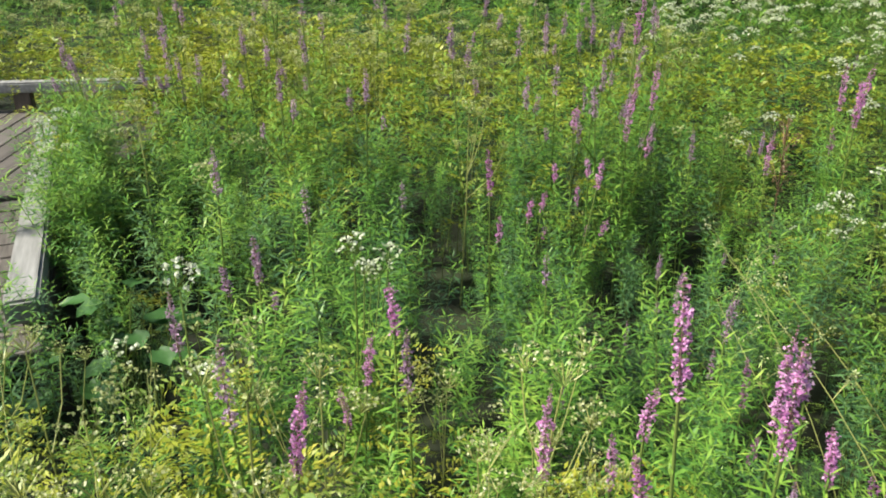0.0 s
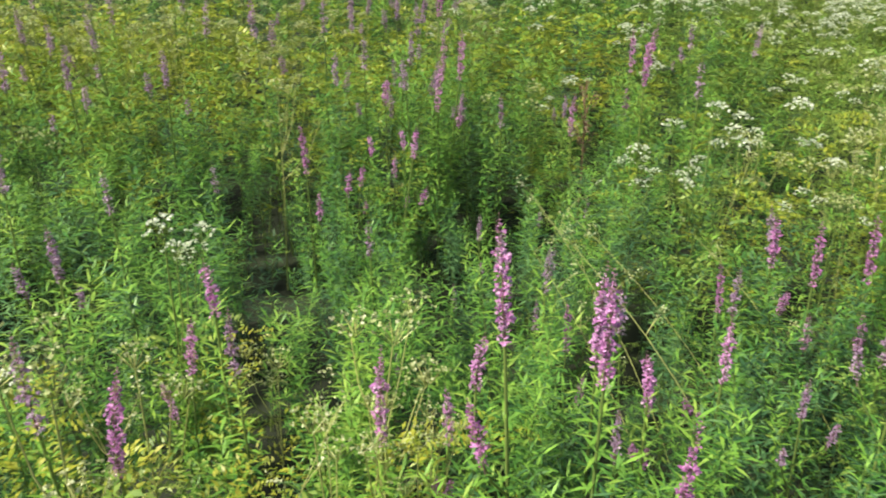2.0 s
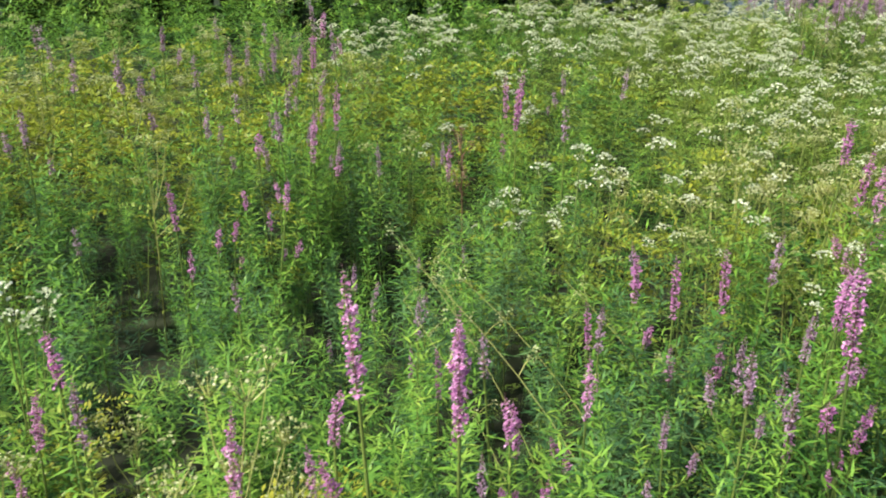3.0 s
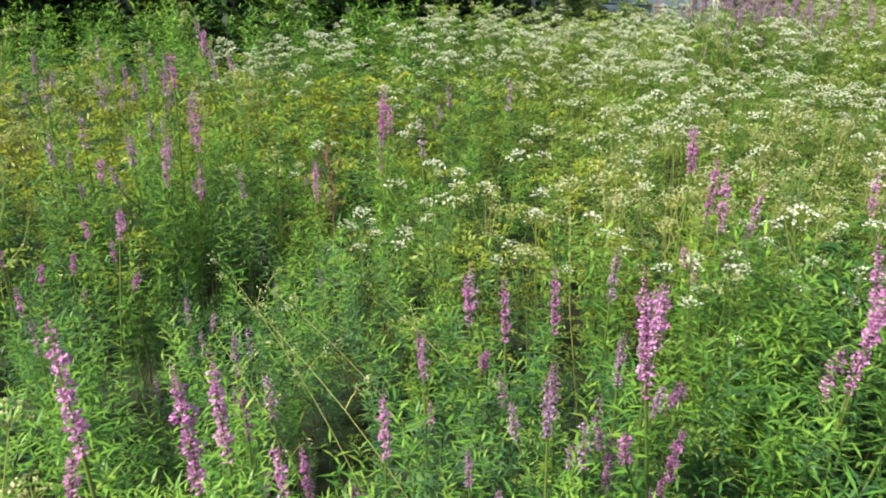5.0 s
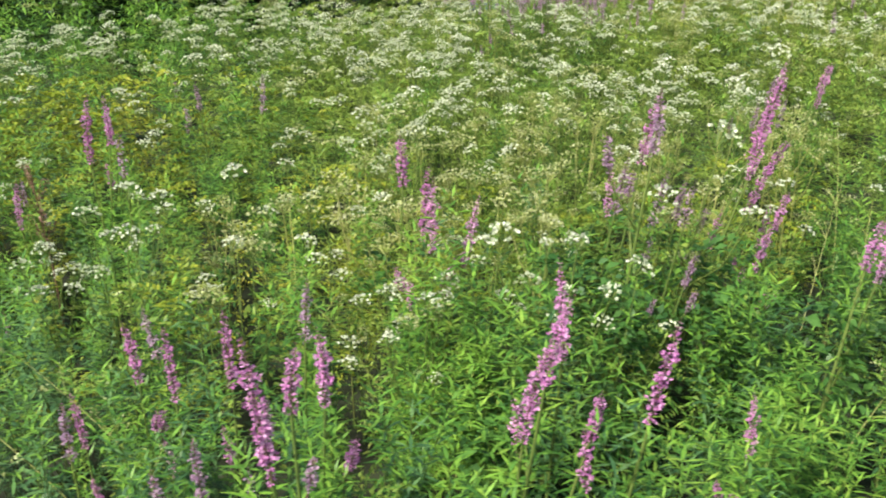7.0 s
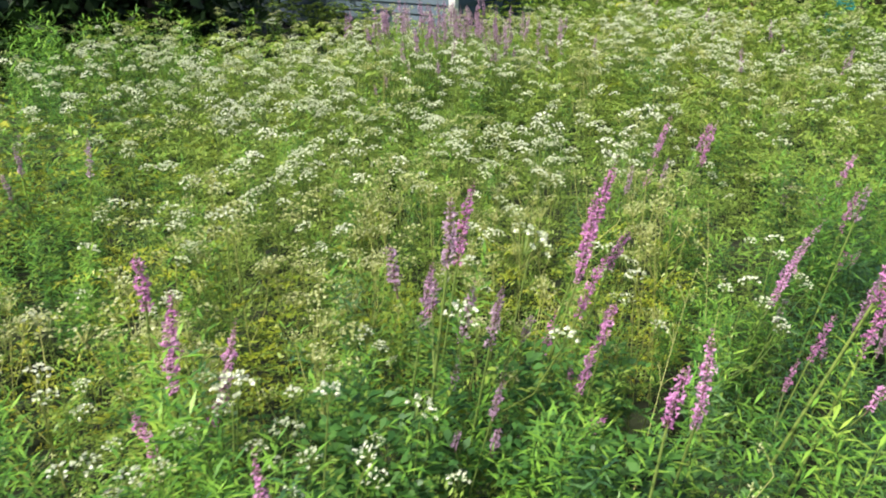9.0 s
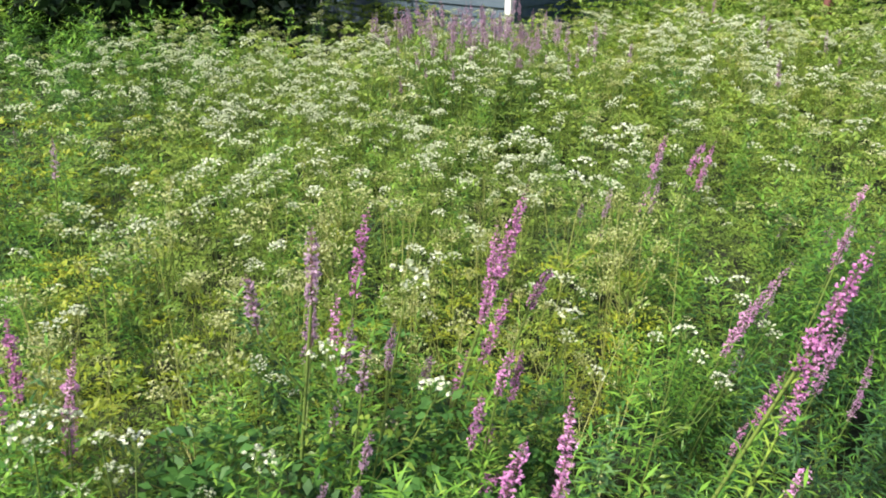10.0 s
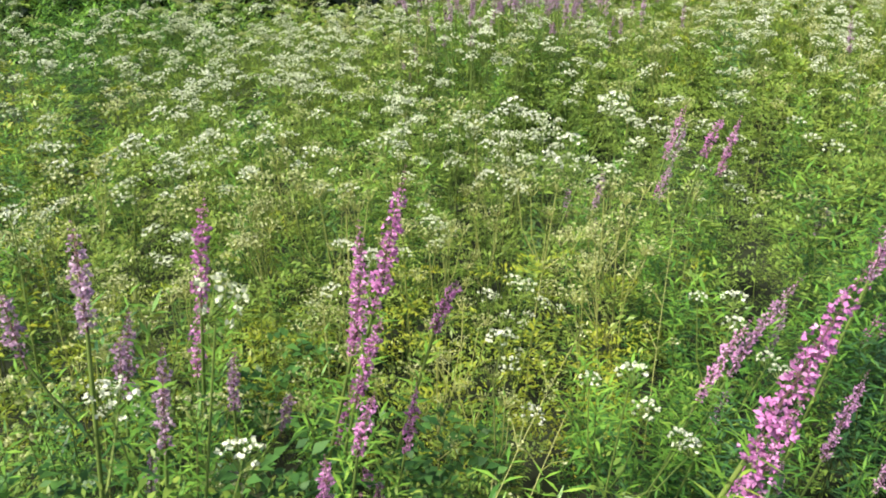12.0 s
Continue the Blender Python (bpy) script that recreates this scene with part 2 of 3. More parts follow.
def umbel(radius, heads=13, florets=6, size=0.2, dome=0.6):
    """A compound flower head: rays from one point, each with a little dome of florets."""
    i = np.arange(heads)
    rr = radius * np.sqrt((i + 0.5) / heads)
    a = i * 2.4 + rng.normal(0, 0.15, heads)
    lift = dome * radius * (1 - (rr / radius) ** 2) + rng.normal(0, 0.07 * radius, heads)
    tip = np.stack([rr * np.cos(a), rr * np.sin(a), lift], -1)
    foot = np.array([0, 0, -0.75 * radius])
    spread = radius * size
    d = rng.normal(0, 1, (heads, florets, 3))
    d[..., 2] = np.abs(d[..., 2]) * 0.8
    base = tip[:, None] + unit(d) * spread * rng.uniform(0.35, 1.0, (heads, florets, 1))
    base = base.reshape(-1, 3)
    n = len(base)
    way = unit(rng.normal(0, 1, (n, 3)))
    ln = rng.uniform(0.8, 1.3, n) * radius * size
    bloom = leaves(base - way * ln[:, None] / 2, way, unit(np.cross(way, rng.normal(0, 1, (n, 3)))), ln, ln * 0.9, np.zeros(n))
    ray = tip - foot
    far = np.linalg.norm(ray, axis=1)
    rays = leaves(np.repeat(foot[None], heads, 0), unit(ray), unit(np.cross(ray, rng.normal(0, 1, (heads, 3)))), far, np.full(heads, 0.0026), np.zeros(heads))
    return bloom, rays


def spike(length, radius, fresh=1.0):
    """A flower spike: tight whorls of flowers in uneven tiers, closed buds at the tapering tip."""
    whorls = max(6, int(length / 0.0095))
    t = (np.arange(whorls) + 0.5) / whorls
    per = 11
    tt = np.repeat(t, per)
    a = rng.uniform(0, 6.28, whorls * per)
    tier = 0.86 + 0.2 * np.sin(tt * length * 130 + rng.uniform(0, 6)) + 0.1 * np.sin(tt * 23 + rng.uniform(0, 6))
    wide = radius * np.clip((1.06 - tt) * 2.6, 0.25, 1) * np.where(tt < 0.1, 0.8, 1.0) * tier
    keep = rng.random(whorls * per) < fresh * (0.6 + 0.4 * np.minimum(1, tt * 4)) * (1.05 - 0.3 * (np.sin(tt * 9 + rng.uniform(0, 6)) > 0.8))
    tt, a, wide = tt[keep], a[keep], wide[keep]
    bend = rng.normal(0, 0.06, 2)
    out = np.stack([np.cos(a), np.sin(a), np.full(len(a), 0.35)], -1)
    centre = np.stack([bend[0] * tt ** 2 * length, bend[1] * tt ** 2 * length, tt * length], -1)
    flower = centre + unit(out) * (wide * rng.uniform(0.35, 0.9, len(a)))[:, None]
    is_bud = tt > 0.78 + rng.uniform(-0.06, 0.2, len(a))
    vs = []
    for _ in range(3):
        d = unit(out * 0.6 + rng.normal(0, 0.7, (len(a), 3)))
        s = unit(np.cross(d, rng.normal(0, 1, (len(a), 3))))
        ln = wide * rng.uniform(0.36, 0.58, len(a))
        vs.append(leaves(flower[~is_bud], d[~is_bud], s[~is_bud], ln[~is_bud], ln[~is_bud] * 0.72, np.zeros((~is_bud).sum())))
    cup = leaves(centre, unit(out), unit(np.cross(out, [0, 0, 1.0])), wide * np.where(is_bud, 0.95, 0.5), wide * np.where(is_bud, 0.5, 0.2), np.zeros(len(a)))
    k = np.linspace(-0.15, 1, 6)
    core = tube(np.stack([bend[0] * k * abs(k) * length, bend[1] * k * abs(k) * length, k * length], -1), radius * 0.13 * (1.12 - np.abs(k)))
    return join(*vs), join(cup, core)


def spike_mesh(length, radius, petal, fresh=1.0):
    p, c = spike(length, radius, fresh)
    v, f = join(p, c)
    return mesh_of("flower_spike", v, f, petal, CALYX, slots=[0] * len(p[1]) + [1] * len(c[1]))


def loosestrife(label, spikes, petal, fresh=1.0):
    """A flowering stem whose main spike is centred 0.9 m over its foot."""
    main = spikes[0]
    ob = thing("purple_loosestrife", pose(0, 0, -40), label, "wildflower", "purple loosestrife in the meadow")
    top = 0.9 - main / 2
    leaf, stalk, _, young = leafy_shoot(np.zeros(3), np.array([0, 0, 1.0]), top + 0.03, 26, 0.074, 0.25, 0.55)
    ls, ys, ss = [leaf], [young], [tube([[0, 0, 0], [0.008, -0.006, top * 0.5], [0, 0, top + 0.01]], [0.0045, 0.004, 0.003], 5)]
    part("flower_spike", spike_mesh(main, 0.0158, petal, fresh), ob).location = (0, 0, top)
    for length in spikes[1:]:
        a, z = rng.uniform(0, 6.28), top - rng.uniform(0.04, 0.2)
        out = rng.uniform(0.05, 0.09)
        tip = np.array([out * np.cos(a), out * np.sin(a), z])
        ss.append(tube([[0, 0, z - 0.13], tip * [0.7, 0.7, 1] - [0, 0, 0.05], tip], [0.003, 0.0025, 0.002]))
        l2, s2, _, y2 = leafy_shoot(np.array([0, 0, z - 0.13]), unit(tip - [0, 0, z - 0.13]), 0.12, 5, 0.04, 0.2)
        ls.append(l2), ys.append(y2)
        side = part("flower_spike", spike_mesh(length, 0.0145, petal, fresh), ob)
        side.location, side.rotation_euler = tip, (-np.sin(a) * 0.2, np.cos(a) * 0.2, 0)
    part("stem", mesh_of("stem", *join(*ss), STEM), ob)
    part("leaves", mesh_of("leaves", *join(*ls), LOOSE, YOUNG, slots=np.concatenate(ys)), ob)
    return ob


def umbellifer(label, name, petal, green, heads, radius, stalk=None, seed=False):
    """A branched stem with flat flower heads, the highest centred 0.9 m over its foot."""
    ob = thing(name, pose(0, 0, -40), label, "wildflower", label.split(",")[0])
    stalks = [tube([[0, 0, 0], [0.01, 0.006, 0.45], [0, 0, 0.9 - radius * 0.75]], [0.0034, 0.0027, 0.0016], 5)]
    for k in range(heads):
        r = radius * (1 if k == 0 else rng.uniform(0.6, 0.95))
        a, out, z = rng.uniform(0, 6.28), 0 if k == 0 else rng.uniform(0.05, 0.16), 0.9 if k == 0 else 0.9 - rng.uniform(0.01, 0.16)
        at = np.array([out * np.cos(a), out * np.sin(a), z])
        bloom, rays = umbel(r, 15, 5, 0.13, 0.35) if seed else umbel(r)
        v, f = join(bloom, rays)
        head = part("umbel", mesh_of("umbel", v, f, petal, stalk or STEM, slots=[0] * len(bloom[1]) + [1] * len(rays[1])), ob)
        head.location, head.rotation_euler = at, tuple(rng.normal(0, 0.22, 3))
        if k:
            joint = np.array([0.004, 0.003, z - rng.uniform(0.2, 0.32)])
            stalks.append(tube([joint, (joint + at) / 2 + [at[0] * 0.2, at[1] * 0.2, -0.02], at - [0, 0, r * 0.75]], [0.002, 0.0017, 0.0013]))
    part("stem", mesh_of("stem", *join(*stalks), stalk or STEM), ob)
    part("leaves", mesh_of("leaves", *ferny(0.72, 6, 0.2, 0.8, 0.34), green), ob)
    return ob


def scatter(template, places, heights, turn, tilt=0.09):
    """Copies of one shape, each turned, leaned and scaled: templates as (verts, faces) with height 1."""
    v, f = template
    n = len(places)
    a = turn
    c, s = np.cos(a), np.sin(a)
    x = v[None, :, 0] * c[:, None] - v[None, :, 1] * s[:, None]
    y = v[None, :, 0] * s[:, None] + v[None, :, 1] * c[:, None]
    z = np.broadcast_to(v[None, :, 2], x.shape)
    lx, ly = rng.normal(0, tilt, (n, 1)), rng.normal(0, tilt, (n, 1))
    sc = np.asarray(heights)[:, None]
    out = np.stack([(x + lx * z) * sc + places[:, :1], (y + ly * z) * sc + places[:, 1:2], z * sc], -1)
    faces = f[None] + (np.arange(n) * len(v))[:, None, None]
    return out.reshape(-1, 3), faces.reshape(-1, 4)


# ---- ground and the lie of the meadow ----
def build_ground():
    xs = np.concatenate([[-400, -60], np.linspace(-14, 22, 60), [70, 400]])
    ys = np.concatenate([[-400, -60], np.linspace(-8, 20, 50), [70, 400]])
    z = np.array([[noise.noise((x * 1.3, y * 1.3, 0)) * 0.03 for x in xs] for y in ys])
    gx, gy = np.meshgrid(xs, ys)
    v = np.stack([gx, gy, z], -1).reshape(-1, 3)
    i, j = np.meshgrid(np.arange(len(ys) - 1), np.arange(len(xs) - 1), indexing="ij")
    w = len(xs)
    f = np.stack([i * w + j, i * w + j + 1, (i + 1) * w + j + 1, (i + 1) * w + j], -1).reshape(-1, 4)
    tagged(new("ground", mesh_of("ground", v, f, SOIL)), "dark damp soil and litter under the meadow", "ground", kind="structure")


build_ground()


def blob(x, y, cx, cy, rx, ry):
    return np.exp(-((x - cx) / rx) ** 2 - ((y - cy) / ry) ** 2)


def canopy(x, y):
    """Height of the leaf mass over the ground."""
    h = 0.86 + 0.10 * np.sin(1.9 * x + 0.6) * np.cos(1.7 * y) + 0.06 * np.sin(5.1 * x) * np.sin(4.3 * y + 1)
    h = h + 0.10 * np.clip((y - 3.2) / 1.5, 0, 1)
    h = h - 0.62 * blob(x, y, 0.03, 3.35, 0.25, 0.65) - 0.28 * blob(x, y, 0.95, 3.05, 0.5, 0.4) - 0.1 * blob(x, y, 1.2, 2.0, 0.4, 0.5)
    h = h - 0.3 * blob(x, y, -1.15, 2.45, 0.3, 0.35) - 0.42 * blob(x, y, -0.93, 2.0, 0.2, 0.4) - 0.12 * blob(x, y, 1.6, 1.3, 0.4, 0.4)
    h = h + 0.03 * blob(x, y, 8.2, 8.0, 1.6, 1.2) + 0.06 / (1 + np.exp(-(x - 9.5) * 1.5)) + 0.02 * blob(x, y, -1.6, 3.6, 0.3, 0.5) - 0.15 * blob(x, y, -2.0, 5.0, 0.6, 0.6) - 0.05 * blob(x, y, -0.4, 1.2, 0.8, 0.4)
    h = h + 0.1 * blob(x, y, 3.3, 1.6, 0.6, 0.4) - 0.42 * blob(x, y, 8.8, 9.6, 2.0, 1.7) + 0.13 * blob(x, y, 3.0, 10.5, 2.2, 2.0)
    return np.clip(h, 0.2, 1.3)


def on_deck(x, y, margin=0.0):
    edge = -1.50 - (y - 2.55) * 0.39
    return (x < edge + 0.13 + margin) & (y > 2.45 - margin) & (y < 5.9 + margin)


def gold_share(x, y):
    w = 1.3 * blob(x, y, -2.3, 6.3, 2.6, 1.6) + 1.2 * blob(x, y, 0.9, 5.7, 1.9, 0.9) + 0.9 * blob(x, y, 4.2, 2.3, 0.45, 0.3) + 0.6 * blob(x, y, 2.9, 2.75, 0.4, 0.25)
    return w + 0.35 * blob(x, y, 2.5, 2.8, 0.7, 0.4) + 2.0 * blob(x, y, -0.6, 1.28, 0.75, 0.34) + 0.4 * blob(x, y, 9.0, 7.0, 2.0, 1.5)


def fern_share(x, y):
    w = 1 / (1 + np.exp(-(x - 2.2 + 0.35 * (2.6 - y)) * 2.5)) * 1 / (1 + np.exp(-(y - 2.1) * 3))
    return np.clip(w * 0.85 + 0.5 * blob(x, y, -0.6, 1.1, 0.7, 0.4), 0, 0.9)


def spots(x0, x1, y0, y1, per_m2):
    n = int((x1 - x0) * (y1 - y0) * per_m2)
    p = np.stack([rng.uniform(x0, x1, n), rng.uniform(y0, y1, n)], -1)
    clear = p[:, 1] > 0.62 + 0.1 * np.sin(p[:, 0] * 3)
    clear &= p[:, 1] < np.minimum(13.0, 12.9 - 0.6 * (p[:, 0] - 1)) + np.where(p[:, 0] > 7.2, 6, 0)
    # thin where the dark hollows are
    gap = 3.0 * blob(p[:, 0], p[:, 1], 0.03, 3.3, 0.22, 0.6) + 3.0 * blob(p[:, 0], p[:, 1], -1.0, 2.15, 0.25, 0.4) + blob(p[:, 0], p[:, 1], 0.95, 3.05, 0.45, 0.33) + blob(p[:, 0], p[:, 1], -1.15, 2.4, 0.25, 0.3)
    clear &= rng.random(n) > 0.3 * gap
    return p[clear & ~on_deck(p[:, 0], p[:, 1])]


def broad_share(x, y):
    return 0.3 * blob(x, y, 2.85, 2.05, 0.6, 0.35) + 0.5 * blob(x, y, 3.2, 1.45, 0.7, 0.35)


def dark_leaf_share(x, y):
    """Where leaves take the dark blue-green colour, which stands in for shade in the hollows."""
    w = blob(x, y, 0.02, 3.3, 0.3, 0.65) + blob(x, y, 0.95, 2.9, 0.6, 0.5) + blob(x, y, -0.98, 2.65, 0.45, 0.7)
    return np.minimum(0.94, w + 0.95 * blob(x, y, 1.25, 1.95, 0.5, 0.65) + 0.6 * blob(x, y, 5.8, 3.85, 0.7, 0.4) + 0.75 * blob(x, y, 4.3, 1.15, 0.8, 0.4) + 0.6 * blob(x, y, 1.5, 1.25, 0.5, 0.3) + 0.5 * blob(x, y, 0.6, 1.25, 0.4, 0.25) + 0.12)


def build_foliage():
    fringe = np.stack([np.zeros(80), rng.uniform(3.3, 4.6, 80)], -1)
    fringe[:, 0] = -1.50 - (fringe[:, 1] - 2.55) * 0.39 + rng.uniform(0.1, 0.24, 80)
    low = spots(-1.6, 1.9, 1.2, 3.8, 50)
    low = low[rng.random(len(low)) < np.minimum(1, 0.35 + dark_leaf_share(low[:, 0], low[:, 1]))]
    near = [low, fringe, spots(-3.6, 6.6, 0.55, 4.6, 47)]
    mid = [spots(-6, -3.6, 0.6, 7.5, 40), spots(-3.6, 9.5, 4.6, 8.0, 40), spots(6.6, 9.5, 0.6, 4.6, 36)]
    far = [spots(-9, 15, 8.0, 13.5, 16), spots(9.5, 15, 1.0, 10.0, 24)]
    kinds = {"loose": [], "dusk": [], "loose_stem": [], "fern": [], "gold": [], "broad": []}
    tints = {"loose": [], "dusk": []}
    for zone, detail in ((near, 0), (mid, 1), (far, 2)):
        p = np.concatenate(zone)
        x, y = p[:, 0], p[:, 1]
        h = canopy(x, y) * rng.triangular(0.55, 0.95, 1.14, len(p))
        if detail == 0:
            # short undergrowth fills the hollows
            h[:len(low)] = rng.uniform(0.2, 0.42, len(low))
        u = rng.random(len(p))
        g, fe, br = np.clip(gold_share(x, y), 0, 0.93), fern_share(x, y), np.clip(broad_share(x, y), 0, 0.8)
        br = np.minimum(br, 0.95 - g)
        fe = np.minimum(fe, 0.97 - g - br)
        pick = np.where(u < g, 1, np.where(u < g + br, 3, np.where(u < g + br + fe, 2, 0)))
        for k in range(10):
            mine = np.arange(len(p)) % 10 == k
            sel = p[mine & (pick == 0)]
            if len(sel):
                leaf, stalk, young = loosestrife_stem(1.0, (22, 14, 8)[detail], (0.086, 0.105, 0.16)[detail], (6, 4, 2)[detail], (6, 4, 5)[detail])
                turn, hh = rng.uniform(0, 6.28, len(sel)), h[mine & (pick == 0)]
                # dark-coloured stems deepen the hollows in place of real shade
                dark_leaved = rng.random(len(sel)) < dark_leaf_share(sel[:, 0], sel[:, 1])
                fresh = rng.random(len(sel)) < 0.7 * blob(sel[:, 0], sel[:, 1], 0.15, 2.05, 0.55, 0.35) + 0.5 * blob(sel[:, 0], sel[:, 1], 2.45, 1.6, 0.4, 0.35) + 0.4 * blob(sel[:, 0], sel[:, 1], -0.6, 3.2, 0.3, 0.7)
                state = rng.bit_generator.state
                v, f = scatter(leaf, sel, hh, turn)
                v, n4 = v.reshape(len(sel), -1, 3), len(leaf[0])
                for mask, key in ((~dark_leaved, "loose"), (dark_leaved, "dusk")):
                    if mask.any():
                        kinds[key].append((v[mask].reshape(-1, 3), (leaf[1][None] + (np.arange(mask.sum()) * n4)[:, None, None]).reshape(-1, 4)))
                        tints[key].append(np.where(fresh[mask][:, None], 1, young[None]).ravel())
                if detail < 1:
                    rng.bit_generator.state = state
                    kinds["loose_stem"].append(scatter(stalk, sel, hh, turn))
            for code, key in ((1, "gold"), (2, "fern"), (3, "broad")):
                sel = p[mine & (pick == code)]
                if len(sel):
                    if code == 3:
                        shape = ferny(1.0, 11, 0.26, 1.5, 0.55, 18)
                    elif code == 1 and detail == 0:
                        shape = ferny(1.0, 13, 0.30, 1.0, 0.3, 36)
                    else:
                        shape = ferny(1.0, (9, 6, 4)[detail], 0.30, (0.85, 1.25, 2.2)[detail], (0.30, 0.40, 0.5)[detail], (36, 28, 22)[detail])
                    kinds[key].append(scatter(shape, sel, h[mine & (pick == code)], rng.uniform(0, 6.28, len(sel))))
    for key, name, label, mats in (
            ("loose", "meadow_foliage", "dense narrow green leaves of tall meadow plants", (LOOSE, YOUNG)),
            ("dusk", "older_foliage", "blue-green leaves of tall meadow plants, darkened for the shade of the hollows", (DUSK, LOOSE)),
            ("loose_stem", "meadow_stems", "thin pale green stalks standing in the meadow", (STEM,)),
            ("fern", "ferny_foliage", "finely divided yellow-green leaves of umbellifers", (FERN,)),
            ("broad", "broad_foliage", "dark green broad leaflets low between the flowers", (GROUNDCOVER,)),
            ("gold", "turning_foliage", "yellowing divided leaves of fading umbellifers", (GOLD,))):
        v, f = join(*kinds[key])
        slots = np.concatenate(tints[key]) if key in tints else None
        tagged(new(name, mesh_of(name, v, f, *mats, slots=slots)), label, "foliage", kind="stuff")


build_foliage()

# ---- boardwalk ----
def build_boardwalk():
    walk_ob = thing("boardwalk", pose(0, 0, 0), "weathered grey timber boardwalk with low kerb rails beside the meadow", "boardwalk", kind="structure")
    turn = pose(-1.49, 2.55, 0, 0, 0, 21.3)
    # boards laid across the near arm
    for k in range(11):
        w = 0.145
        solid("plank", box(-1.9, k * (w + 0.008), 0.36, 0.02, k * (w + 0.008) + w, 0.40 + rng.uniform(0, 0.004), 0.004), DECK, walk_ob, at=turn)
    solid("beam", box(-1.9, 1.70, 0.34, 0.05, 1.80, 0.425, 0.006), DECK, walk_ob, at=turn)
    # boards laid along the far arm
    for k in range(12):
        w = 0.145
        x0 = -2.05 - 0.153 * k
        solid("plank", box(x0, 4.18, 0.355, x0 + w, 5.86, 0.396 + rng.uniform(0, 0.004), 0.004), DECK, walk_ob)
    solid("kerb_rail", box(-0.09, 0.09, 0.47, 0.035, 2.75, 0.57, 0.012), KERB, walk_ob, "silvered square timber kerb rail", at=turn)
    for y in (0.25, 1.45, 2.6):
        solid("block", box(-0.05, y - 0.08, 0.40, 0.05, y + 0.08, 0.47, 0.004), POST, walk_ob, at=turn)
        solid("pile", box(-0.04, y - 0.05, -0.1, 0.05, y + 0.05, 0.36, 0.004), POST, walk_ob, at=turn)
    far = pose(-2.05, 5.9, 0, 0, 0, 5)
    solid("kerb_rail", box(-3.2, -0.05, 0.545, 0.15, 0.05, 0.62, 0.012), KERB, walk_ob, "silvered square timber kerb rail", at=far)
    for x in (-2.2, -0.98, -0.05):
        solid("block", box(x - 0.06, -0.04, 0.395, x + 0.06, 0.04, 0.545, 0.004), POST, walk_ob, at=far)
    solid("joist", box(-3.2, -0.04, 0.2, 0.1, 0.04, 0.355), POST, walk_ob, at=far)
    solid("joist", box(-0.03, 0.0, 0.2, 0.03, 2.7, 0.36), POST, walk_ob, at=turn)


build_boardwalk()


# ---- house and far edge ----
def build_house():
    ob = thing("house", pose(9.9, 10.5, 0, 0, 0, -69.8), "single-storey house with blue-grey lap siding and white corner trim", "house")
    # local: the corner stands at the origin, one wall runs along -x, the other along +y
    wide, deep, high = 4.2, 8.0, 3.0
    solid("wall", box(-wide + 0.05, 0.05, 0.30, -0.05, deep - 0.05, high), SIDING, ob)
    solid("footing", box(-wide + 0.08, 0.08, -0.1, -0.08, deep - 0.08, 0.30), STONE, ob, "dark rough footing")
    rows = 17
    for k in range(rows):
        z = 0.28 + k * 0.16
        bm = bmesh.new()
        a = [bm.verts.new(c) for c in ((-wide + 0.05, 0.012, z), (-0.05, 0.012, z), (-0.05, 0.045, z + 0.165), (-wide + 0.05, 0.045, z + 0.165), (-wide + 0.05, 0.05, z), (-0.05, 0.05, z))]
        bm.faces.new(a[:4]), bm.faces.new((a[4], a[5], a[1], a[0])), bm.faces.new((a[0], a[3], a[4])), bm.faces.new((a[1], a[5], a[2]))
        solid("siding_board", bm, SIDING, ob)
        bm = bmesh.new()
        a = [bm.verts.new(c) for c in ((-0.012, 0.05, z), (-0.012, deep - 0.05, z), (-0.045, deep - 0.05, z + 0.165), (-0.045, 0.05, z + 0.165), (-0.05, 0.05, z), (-0.05, deep - 0.05, z))]
        bm.faces.new(a[:4]), bm.faces.new((a[4], a[5], a[1], a[0])), bm.faces.new((a[0], a[3], a[4])), bm.faces.new((a[1], a[5], a[2]))
        solid("siding_board", bm, SIDING, ob)
    solid("corner_trim", box(-0.10, -0.012, 0.2, 0.012, 0.10, high, 0.004), TRIM, ob, "white corner board")
    solid("corner_trim", box(-wide - 0.012, -0.012, 0.25, -wide + 0.06, 0.10, high, 0.004), TRIM, ob, "white corner board")
    bm = bmesh.new()
    pts = [(-wide - 0.4, -0.4, high), (0.4, -0.4, high), (0.4, deep + 0.4, high), (-wide - 0.4, deep + 0.4, high), (-wide / 2, -0.4, high + 1.6), (-wide / 2, deep + 0.4, high + 1.6)]
    q = [bm.verts.new(c) for c in pts]
    for f in ((0, 1, 4), (1, 2, 5, 4), (2, 3, 5), (3, 0, 4, 5), (3, 2, 1, 0)):
        bm.faces.new([q[i] for i in f])
    solid("roof", bm, ROOF, ob)


build_house()


def build_far_fixtures():
    ob = thing("green_gate", pose(15.1, 7.05, 0, 0, 0, -30), "teal-green painted metal gate leaf on dark post", "gate")
    solid("panel", box(-0.30, 0, 0.15, 0.18, 0.04, 1.9, 0.01), TEAL, ob)
    solid("post", box(0.20, -0.05, 0, 0.34, 0.09, 2.1, 0.01), BARK, ob, "dark post")
    ob = thing("red_post", pose(13.9, 7.95, 0), "weathered red-brown timber post at meadow edge", "post")
    solid("shaft", box(-0.06, -0.05, 0, 0.06, 0.05, 1.7, 0.012), RUST, ob)
    solid("cap", box(-0.075, -0.065, 1.7, 0.075, 0.065, 1.74, 0.008), RUST, ob)


